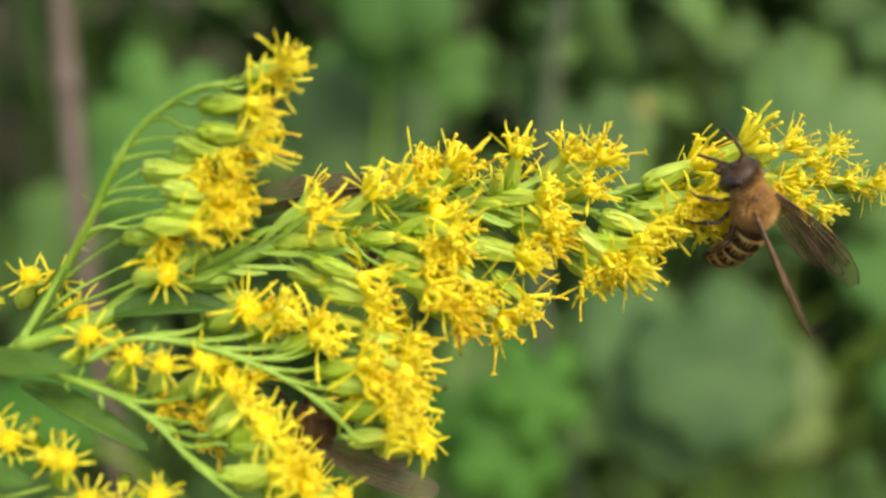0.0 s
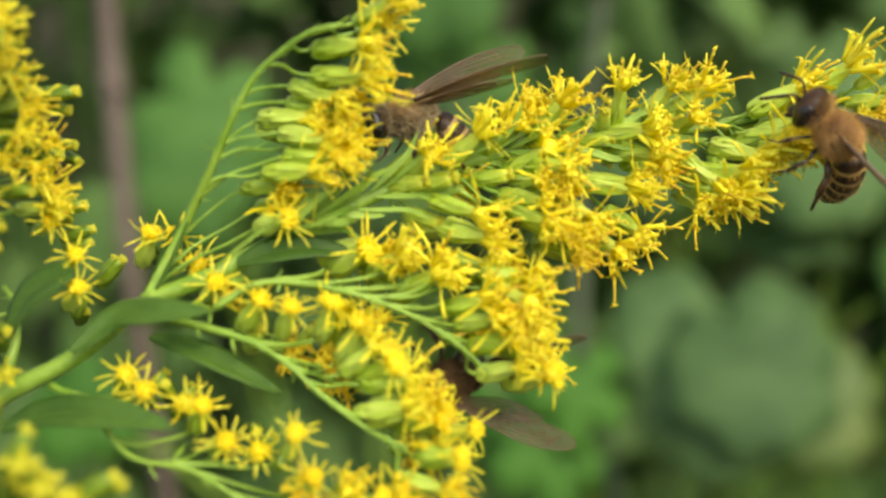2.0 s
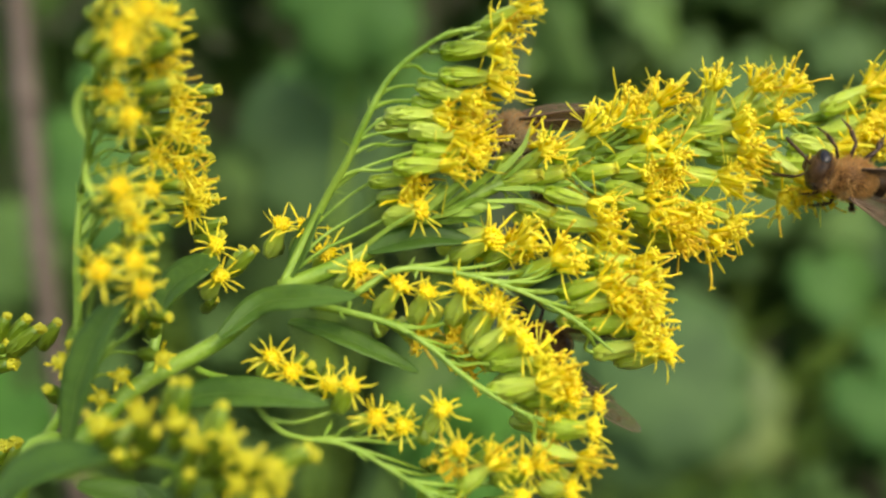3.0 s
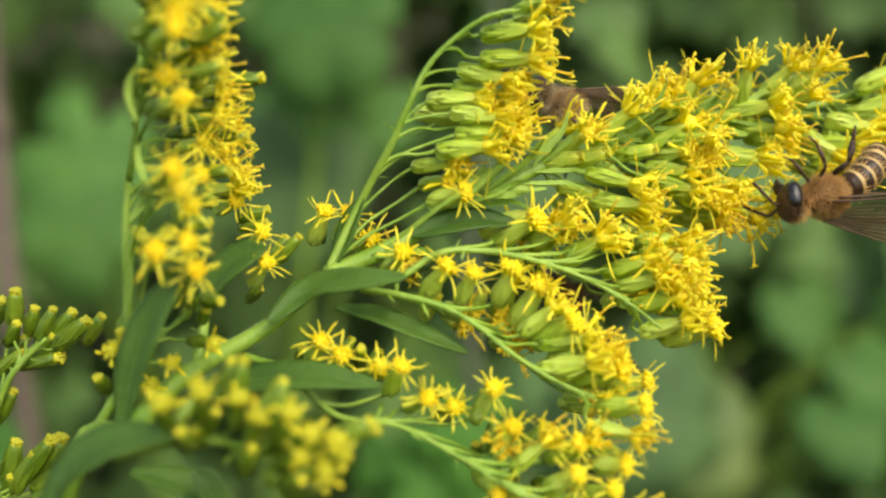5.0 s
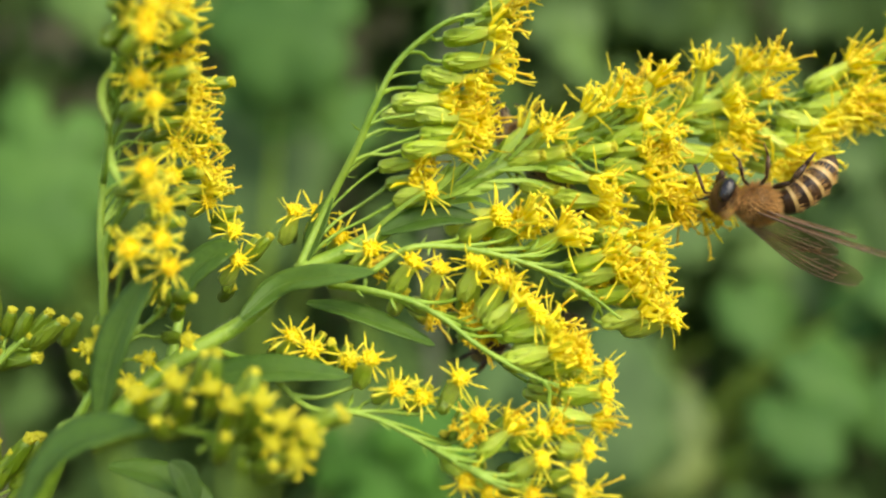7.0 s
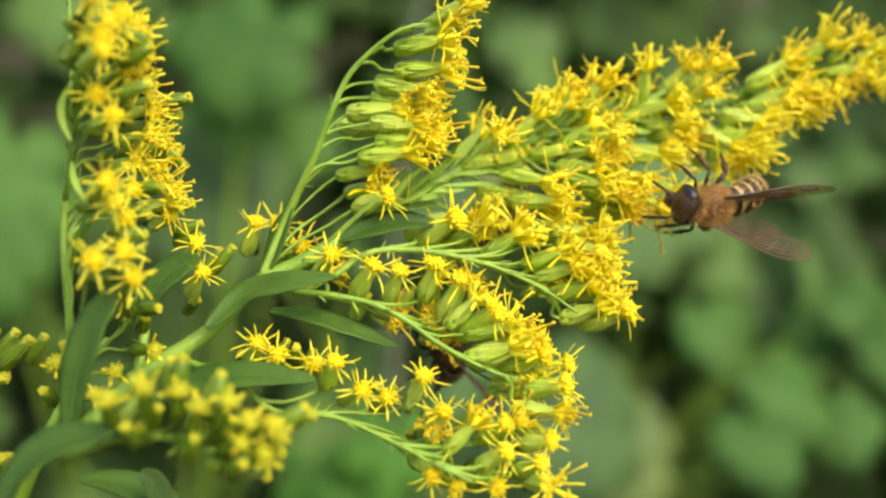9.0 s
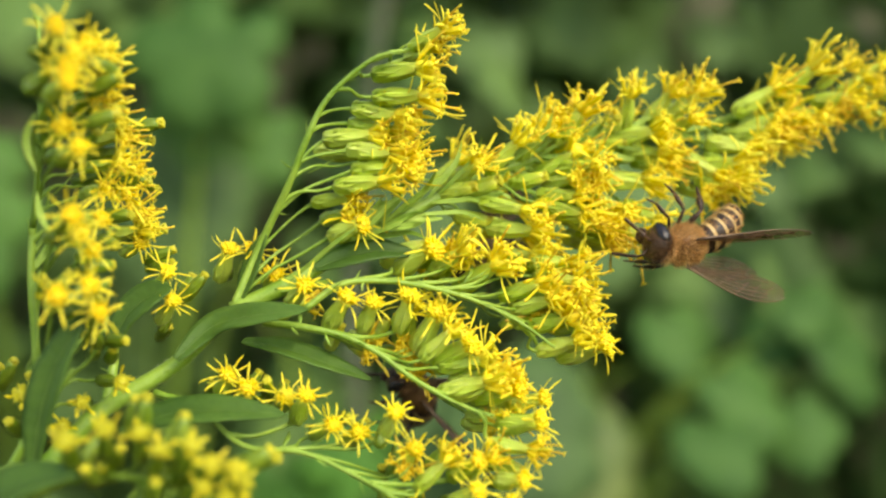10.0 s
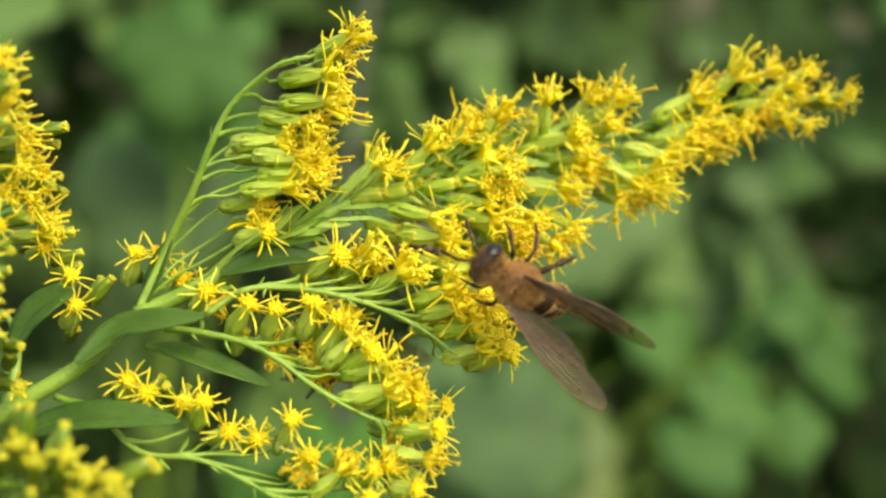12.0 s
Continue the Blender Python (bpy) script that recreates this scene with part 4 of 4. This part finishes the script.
def wing_outline(u, fore):
    """Half-width of a wing at u from root to tip."""
    if fore:
        return 0.18 + 1.32 * math.sin(math.pi * min(1, u * 0.86 + 0.01)) ** 1.1 * (0.35 + 0.65 * u) * (1 - max(0, u - 0.93) * 8)
    return 0.13 + 0.9 * math.sin(math.pi * min(1, u * 0.92 + 0.03)) * (1 - max(0, u - 0.92) * 7)


def build_bee(label, seed, wings_open, raised=40, scale=1.0, fur="fur", tuck=35):
    """A honeybee: x forward, z up from its back, origin in the thorax."""
    rng = random.Random(seed)
    bee = tagged(new("honeybee"), label, "bee", group="honeybees on the goldenrod")
    s = Shape()
    s.ball((0, 0, 0), (1.85, 1.65, 1.6), 18, 12)
    s.ball((-1.55, 0, 0.35), (0.55, 1.1, 0.75), 12, 8)
    furry(s, (0, 0, 0), (1.85, 1.65, 1.6), 2600, 0.6, rng, 1, (-0.8, 0, 0.15), 0.5)
    if fur == "pale_fur":
        furry(s, (0.2, 0, 0.35), (1.6, 1.5, 1.4), 700, 0.7, rng, 2, (-0.5, 0, 0.8), 0.4)
    part("thorax", s.mesh("thorax", BEE["umber_fur" if fur == "umber_fur" else "skin"], BEE[fur], BEE["fur"]), bee)
    s = Shape()
    s.ball((0, 0, 0), (1.1, 1.75, 1.6), 18, 12)
    s.sweep([(0.5, 0, -1.0), (0.8, 0, -1.6), (0.65, 0, -2.1)], [0.6, 0.42, 0.2], 10)
    for side in (1, -1):
        s.sweep([(0.75, side * 0.55, -1.2), (0.95, side * 0.4, -1.8), (0.85, side * 0.1, -2.2)], [0.22, 0.2, 0.08], 7)
    furry(s, (-0.1, 0, 0.2), (1.1, 1.6, 1.5), 600, 0.32, rng, 1, (0.5, 0, 0.3), 0.5)
    furry(s, (-0.75, 0, 0.35), (0.7, 1.35, 1.3), 420, 0.5, rng, 2, (0.2, 0, 0.5), 0.5)
    head = part("head", s.mesh("head", BEE["dark"], BEE["umber_fur"], BEE[fur]), bee, pose(3.05 * MM, 0, -0.4 * MM, 0, 18, 0), "dark brown hairy head")
    for side in (1, -1):
        s = Shape()
        s.ball((0, 0, 0), (0.72, 0.58, 1.2), 14, 10)
        part("eye", s.mesh("eye", BEE["eye"]), head, pose(0.05 * MM, side * 1.24 * MM, 0.15 * MM, side * 12, 0, 0), "large glossy black compound eye")
        s = Shape()
        s.sweep(smooth_line([(0.85, side * 0.3, 0.3), (1.6, side * 0.75, 0.9), (1.95, side * 1.0, 0.8)], 3), 0.11, 6)
        s.sweep(smooth_line([(1.95, side * 1.0, 0.8), (2.7, side * 1.35, 0.1), (3.5, side * 1.7, -0.7)], 5), 0.15, 7)
        part("antenna", s.mesh("antenna", BEE["dark"]), head, None, "thin elbowed black antenna")
    # abdomen in overlapping rings, from its waist backwards
    prof = [(0.0, 0.4), (0.35, 1.15), (1.2, 1.46), (2.4, 1.56), (3.6, 1.54), (4.7, 1.36), (5.6, 0.98), (6.3, 0.2)]
    s = Shape()
    xs, rs = [p[0] for p in prof], [p[1] for p in prof]
    rings = 44

    def bent(u):
        """A point of the abdomen's axis, which curls down a little, and the way out of its back."""
        q = 0.9 * u
        return Vector((-7.8 * math.sin(q), 0, -7.8 * (1 - math.cos(q)))), Vector((-math.sin(q), 0, math.cos(q)))

    start = len(s.v)
    seg = 18
    for i in range(rings + 1):
        u = i / rings
        r = float(np.interp(6.3 * u, xs, rs)) * (1 + 0.035 * ((u * 6.2) % 1.0))
        c, n = bent(u)
        for k in range(seg):
            a = 2 * math.pi * k / seg
            s.v.append(c + Vector((0, math.cos(a) * r * 1.02, 0)) + n * (math.sin(a) * r * 0.88))
    for i in range(rings):
        u = (i + 0.5) / rings
        banded = ((u * 6.2) % 1.0) < 0.30 and 0.06 < u < 0.85
        for k in range(seg):
            a, b = start + i * seg + k, start + i * seg + (k + 1) % seg
            s.f.append((a, b, b + seg, a + seg))
            s.m.append(1 if banded else 0)
    s.f.append(tuple(start + rings * seg + k for k in range(seg)))
    s.m.append(0)
    for i in range(5):
        u = (i + 0.25) / 6.2
        r = float(np.interp(6.3 * u, xs, rs))
        c, up = bent(u)
        back = Vector((-up.z, 0, up.x))
        for k in range(60):
            a = rng.uniform(0, 6.28)
            p = c + Vector((0, math.cos(a) * r * 1.02, 0)) + up * (math.sin(a) * r * 0.88)
            n = (back * 1.6 + Vector((0, math.cos(a) * 0.6, 0)) + up * (math.sin(a) * 0.6)).normalized()
            s.sweep([p, p + n * 0.28, p + n * rng.uniform(0.4, 0.6)], [0.03, 0.022, 0.006], 3, mat=2, closed=False)
    part("abdomen", s.mesh("abdomen", BEE["dark"], BEE["band"], BEE[fur]), bee, pose(-1.75 * MM, 0, -0.1 * MM, 0, -tuck, 0), "black abdomen with tan bands")
    # wings
    for side in (1, -1):
        for fore in (True, False):
            s, v = Shape(), Shape()
            ln = 11.6 if fore else 7.8
            n, across = 16, 7
            for layer in (0, 1):
                for i in range(n + 1):
                    u = i / n
                    w = wing_outline(u, fore)
                    for k in range(across):
                        q = 2 * k / (across - 1) - 1
                        yy = q * w - (0.35 * math.sin(math.pi * u) if fore else -0.1)
                        s.v.append(Vector((-ln * u, -side * yy, 0.10 * math.sin(q * 5 + u * 6) * u - 0.25 * u * u + (0.03 if layer else 0))))
            size = (n + 1) * across
            for i in range(n):
                for k in range(across - 1):
                    a = i * across + k
                    s.f.append((a, a + 1, a + across + 1, a + across))
                    b = a + size
                    s.f.append((b, b + across, b + across + 1, b + 1))
                    s.m += [0, 0]
            trail = [s.v[size + i * across] for i in range(n + 1)]
            v.sweep([p + Vector((0, 0, 0.02)) for p in trail], [0.10 - 0.06 * i / n for i in range(n + 1)], 5)
            for row in ((1, 0.05), (2, 0.06), (3, 0.05), (4, 0.05), (5, 0.035)):
                v.sweep([s.v[size + i * across + row[0]] + Vector((0, 0, 0.02)) for i in range(int(n * (0.9 if row[0] != 4 else 0.6)))], row[1], 4)
            for i in (5, 8, 10, 12):
                v.sweep([s.v[size + (i + k // 2) * across + k] + Vector((0, 0, 0.02)) for k in range(0, 5)], 0.045, 4)
            open_angle = wings_open if fore else wings_open - 6
            ob = part("forewing" if fore else "hindwing", s.mesh("wing", BEE["wing"]), bee,
                      pose((0.4 if fore else -0.4) * MM, side * 1.3 * MM, (1.35 if fore else 1.15) * MM, side * raised, 11, 0) @ pose(0, 0, 0, 0, 0, -side * open_angle), "smoky translucent wing")
            part("venation", v.mesh("venation", BEE["vein"]), ob)
    # legs: two joints and a foot
    for side in (1, -1):
        for x0, knee, ankle, foot, fat in ((1.0, (2.0, 2.2, -1.0), (2.6, 2.9, -2.4), (3.3, 3.1, -3.0), 0.2), (0.1, (0.2, 2.9, -1.2), (0.4, 3.8, -2.8), (0.9, 4.2, -3.7), 0.23), (-0.9, (-1.9, 2.8, -1.0), (-3.0, 3.4, -2.6), (-3.8, 3.7, -3.8), 0.34)):
            s = Shape()
            pts = [(x0, 0.8, -1.3), knee, ankle, foot]
            pts = [Vector((p[0], side * p[1], p[2])) for p in pts]
            s.sweep([pts[0], pts[0].lerp(pts[1], 0.5), pts[1]], [fat * 0.5, fat * 0.85, fat * 0.55], 7)
            s.sweep([pts[1], pts[1].lerp(pts[2], 0.6), pts[2]], [fat * 0.5, fat * 1.0, fat * 0.6], 7)
            s.sweep([pts[2], pts[2].lerp(pts[3], 0.6), pts[3]], [fat * 0.6, fat * 0.45, fat * 0.3], 6)
            for k in range(40):
                u = rng.random()
                p = pts[1].lerp(pts[2], u)
                d = Vector((rng.gauss(0, 1), rng.gauss(0, 1), rng.gauss(0, 1))).normalized()
                s.sweep([p + d * fat, p + d * (fat + 0.2)], [0.025, 0.006], 3, mat=1, closed=False)
            part("leg", s.mesh("leg", BEE["dark"], BEE[fur]), bee, None, "hairy dark jointed leg")
    bee.scale = (scale, scale, scale)
    return bee


build_setting()
build_undergrowth()
build_weeds()
dry_stalk("dry_stalk", "upright dry brown stalk, out of focus", [(-0.27, 0.66, -0.02), (-0.275, 0.64, 0.5), (-0.296, 0.599, 0.833), (-0.312, 0.611, 0.968), (-0.322, 0.620, 1.066), (-0.34, 0.6, 1.5)], 0.0075, WOOD)
dry_stalk("grey_stalk", "upright grey-green stalk, out of focus", [(0.05, 0.9, -0.02), (0.06, 0.9, 0.5), (0.005, 0.960, 0.744), (0.013, 0.990, 1.032), (0.1, 0.9, 1.6)], 0.009, GREY_WOOD)
wild_flower((0.092, 0.871, 0.979))
goldenrod = build_goldenrod()
bee_tip = build_bee("tawny honeybee with dark head and smoky wings, feeding on goldenrod", 21, 11, raised=40, scale=0.98)
abdomen_tip = next(ob for ob in bee_tip.children if ob.name.startswith("abdomen"))
bee_back = build_bee("greyish tan honeybee behind the goldenrod spray, half hidden by flowers", 22, 15, raised=34, scale=1.0, fur="pale_fur")
bee_low = build_bee("dark brown honeybee under the lower goldenrod spray, mostly hidden", 23, 22, scale=0.92, fur="umber_fur")


def motions():
    walk(goldenrod, [
    (0, pose(-0.01760, -0.00279, 0.93911, -1.38, 5.86, -1.82)),
    (0.5, pose(-0.02746, -0.00484, 0.93513, -4.29, 6.79, -2.72)),
    (1, pose(-0.01824, -0.00520, 0.94266, -1.18, 4.06, -2.85)),
    (1.5, pose(-0.01292, -0.00031, 0.94133, -3.22, 4.62, 0.03)),
    (2, pose(-0.01167, -0.00413, 0.94369, -2.86, 2.13, -1.28)),
    (2.5, pose(-0.00492, -0.00005, 0.94320, -3.21, 3.13, -0.83)),
    (3, pose(0.00363, 0.00208, 0.94519, -2.11, 2.18, -1.27)),
    (3.5, pose(0.00431, -0.00102, 0.94621, -1.02, 2.00, -2.31)),
    (3.7, pose(0.00529, -0.00042, 0.94679, -1.06, 1.69, -1.81)),
    (5.5, pose(0.01022, -0.00024, 0.94950, -1.99, 0.79, -2.98)),
    (6, pose(0.01032, 0.00165, 0.94917, -1.72, 0.88, -1.82)),
    (6.5, pose(0.01025, 0.00086, 0.94947, -2.63, -0.06, -2.94)),
    (7, pose(0.01024, 0.00010, 0.94960, -2.35, 0.05, -3.72)),
    (7.2, pose(0.01042, 0.00150, 0.94949, -2.77, 0.21, -2.98)),
    (9, pose(0.00981, 0.00079, 0.95116, -2.77, -2.25, -3.78)),
    (9.5, pose(0.00992, -0.00023, 0.94968, -2.80, -1.30, -5.50)),
    (10, pose(0.01109, -0.00064, 0.94935, -1.58, -1.46, -5.90)),
    (10.5, pose(0.00874, 0.00079, 0.94663, -2.03, 0.00, -5.28)),
    (11, pose(0.00383, -0.00292, 0.94613, -0.89, 0.25, -6.94)),
    (11.5, pose(0.00460, -0.00190, 0.94888, -1.39, -1.58, -7.45)),
    (12, pose(0.00434, 0.00093, 0.94881, -0.54, -0.79, -6.88)),
    ])
    walk(bee_tip, [
    (0, pose(0.01697, 0.00341, 0.94489, -104.7, -50.6, -126.9)),
    (0.5, pose(0.00791, 0.00069, 0.94033, -56.3, -62.6, -166.9)),
    (1, pose(0.01461, -0.00163, 0.94649, -103.8, -35.6, -143.7)),
    (1.5, pose(0.01848, 0.00496, 0.94639, -89.6, -38.9, -127.0)),
    (2, pose(0.01982, 0.00023, 0.95041, -67.2, -46.6, -163.3)),
    (2.5, pose(0.02654, 0.00491, 0.95014, -58.5, -36.8, -165.8)),
    (3, pose(0.03016, 0.00615, 0.94791, -109.8, -11.8, -164.2)),
    (3.5, pose(0.02717, 0.00025, 0.94624, -140.2, 13.0, -168.1)),
    (3.7, pose(0.02722, 0.00075, 0.94661, -140.4, 13.1, -168.3)),
    (5.5, pose(0.03032, 0.00012, 0.94923, -141.8, 14.9, -166.3)),
    (6, pose(0.02998, 0.00224, 0.94847, -144.8, 25.9, 173.7)),
    (6.5, pose(0.02912, 0.00022, 0.94815, -159.6, 3.6, 178.8)),
    (7, pose(0.02834, -0.00081, 0.94844, -155.4, -7.5, -179.7)),
    (7.2, pose(0.02868, 0.00093, 0.94841, -155.4, -7.5, -179.7)),
    (9, pose(0.02832, -0.00106, 0.94997, -112.2, 2.0, -146.9)),
    (9.5, pose(0.02683, -0.00362, 0.94694, -130.4, 7.5, -158.4)),
    (10, pose(0.02845, -0.00384, 0.94735, -117.4, 1.8, -148.3)),
    (10.5, pose(0.02380, -0.00433, 0.94540, -105.0, -12.5, 176.8)),
    (11, pose(0.01945, -0.00912, 0.94620, -100.1, -17.1, -177.9)),
    (11.5, pose(0.01796, -0.00992, 0.94629, -113.4, -0.3, -150.5)),
    (12, pose(0.01403, -0.00965, 0.94441, -113.4, -32.2, -170.9)),
    ])
    walk(abdomen_tip, [
    (0, pose(-0.00175, 0, -0.0001, 0, -22.8, -30.2)),
    (0.5, pose(-0.00175, 0, -0.0001, 0, -63.1, -2.1)),
    (1, pose(-0.00175, 0, -0.0001, 0, -45.0, 0.0)),
    (1.5, pose(-0.00175, 0, -0.0001, 0, -45.0, 0.0)),
    (2, pose(-0.00175, 0, -0.0001, 0, -35.7, 3.6)),
    (2.5, pose(-0.00175, 0, -0.0001, 0, -43.3, -0.6)),
    (3, pose(-0.00175, 0, -0.0001, 0, -8.0, 0.0)),
    (3.5, pose(-0.00175, 0, -0.0001, 0, -8.0, 0.0)),
    (3.7, pose(-0.00175, 0, -0.0001, 0, -8.0, 0.0)),
    (5.5, pose(-0.00175, 0, -0.0001, 0, -8.0, 0.0)),
    (6, pose(-0.00175, 0, -0.0001, 0, 12.9, 0.3)),
    (6.5, pose(-0.00175, 0, -0.0001, 0, -12.0, 24.5)),
    (7, pose(-0.00175, 0, -0.0001, 0, -19.6, 18.2)),
    (7.2, pose(-0.00175, 0, -0.0001, 0, -19.6, 18.2)),
    (9, pose(-0.00175, 0, -0.0001, 0, 8.6, 13.2)),
    (9.5, pose(-0.00175, 0, -0.0001, 0, 4.8, 9.1)),
    (10, pose(-0.00175, 0, -0.0001, 0, 8.0, 21.1)),
    (10.5, pose(-0.00175, 0, -0.0001, 0, -30.4, -4.5)),
    (11, pose(-0.00175, 0, -0.0001, 0, -23.1, -6.1)),
    (11.5, pose(-0.00175, 0, -0.0001, 0, -6.2, 4.1)),
    (12, pose(-0.00175, 0, -0.0001, 0, -33.4, -8.7)),
    ])
    walk(bee_back, [
    (0, pose(-0.01299, 0.00919, 0.94490, 11.9, -26.7, 1.3)),
    (0.5, pose(-0.02263, 0.00763, 0.94202, 11.7, -26.7, 1.7)),
    (0.65, pose(-0.02150, 0.00482, 0.94550, 0, 0, -75)),
    (0.78, pose(-0.02037, 0.00200, 0.94898, -10, 20, -148)),
    (1, pose(-0.01712, 0.00100, 0.94932, -14, 38, -148)),
    (1.3, pose(-0.01417, 0.00300, 0.94761, -16, 24, -160)),
    (1.5, pose(-0.01264, 0.00500, 0.95077, -8, 4, -142)),
    (1.8, pose(-0.01326, 0.00100, 0.95181, -10, 5, -160)),
    (2, pose(-0.01362, 0.00100, 0.95185, -10, 2, -163)),
    (2.3, pose(-0.01009, 0.00400, 0.95035, -6, -14, -157)),
    (2.5, pose(-0.00730, 0.00600, 0.95031, -5, -15, -155)),
    (3, pose(0.00112, 0.00800, 0.95167, -5, -15, -155)),
    (3.5, pose(0.00152, 0.00500, 0.95279, -5, -15, -155)),
    (3.7, pose(0.00250, 0.00560, 0.95337, -5, -15, -155)),
    (5.5, pose(0.00966, 0.00731, 0.95701, -87.0, -30.5, -157.8)),
    (6, pose(0.00982, 0.00922, 0.95694, -87.0, -30.5, -158.0)),
    (6.5, pose(0.00909, 0.00923, 0.95532, -86.8, -30.6, -158.8)),
    (7, pose(0.00851, 0.00813, 0.95413, -86.8, -30.6, -159.5)),
    (7.2, pose(0.00837, 0.00943, 0.95392, -86.8, -30.6, -159.5)),
    (8.1, pose(0.00986, 0.01300, 0.95119, -27, -3, -164)),
    (9, pose(0.01135, 0.01658, 0.94846, 32.3, 25.3, -167.7)),
    (9.5, pose(0.01166, 0.01525, 0.94644, 32.1, 25.3, -168.6)),
    (10, pose(0.01303, 0.01478, 0.94617, 31.8, 25.4, -169.9)),
    (10.5, pose(0.01052, 0.01617, 0.94321, 32.0, 25.4, -170.3)),
    (11, pose(0.00449, 0.01210, 0.94267, 31.8, 25.4, -170.4)),
    (11.5, pose(0.00566, 0.01342, 0.94599, 31.5, 25.5, -171.1)),
    (12, pose(0.00521, 0.01595, 0.94533, 31.8, 25.4, -170.7)),
    ])
    walk(bee_low, [
    (0, pose(-0.01772, -0.00208, 0.92748, -99.9, 0.2, -146.8)),
    (0.5, pose(-0.02910, -0.00491, 0.92367, -99.7, 0.2, -146.5)),
    (1, pose(-0.01791, -0.00479, 0.93029, -99.9, 0.2, -146.2)),
    (1.5, pose(-0.01181, -0.00004, 0.92903, -96.7, 0.2, -145.4)),
    (2, pose(-0.00992, -0.00404, 0.93097, -96.8, -0.1, -140.6)),
    (2.5, pose(-0.00360, 0.00199, 0.93095, -97.9, -9.0, -142.9)),
    (3, pose(0.00377, 0.00443, 0.93383, -93.3, -20.3, -146.5)),
    (3.5, pose(0.00440, 0.00165, 0.93518, -93.4, -20.2, -145.7)),
    (3.7, pose(0.00515, 0.00219, 0.93578, -93.6, -20.1, -145.8)),
    (5.5, pose(0.00915, 0.01150, 0.93988, -79.9, -35.1, -130.4)),
    (6, pose(0.00841, 0.01306, 0.93909, -79.9, -35.1, -130.6)),
    (6.5, pose(0.00667, 0.01139, 0.93810, -79.7, -35.2, -131.4)),
    (7, pose(0.00606, 0.00990, 0.93629, -79.7, -35.2, -132.0)),
    (7.2, pose(0.00596, 0.01089, 0.93558, -79.7, -35.2, -132.0)),
    (9, pose(0.00567, 0.00956, 0.93584, -83.1, -39.3, -133.8)),
    (9.5, pose(0.00519, 0.00821, 0.93360, -83.2, -39.2, -134.6)),
    (10, pose(0.00622, 0.00785, 0.93288, -83.4, -39.0, -135.6)),
    (10.5, pose(0.00354, 0.00944, 0.93077, -83.3, -39.1, -136.1)),
    (11, pose(-0.00211, 0.00696, 0.93192, -83.4, -39.0, -136.0)),
    (11.5, pose(-0.00132, 0.00875, 0.93651, -83.7, -38.7, -136.5)),
    (12, pose(-0.00136, 0.01171, 0.93670, -83.4, -39.0, -136.3)),
    ])


motions()
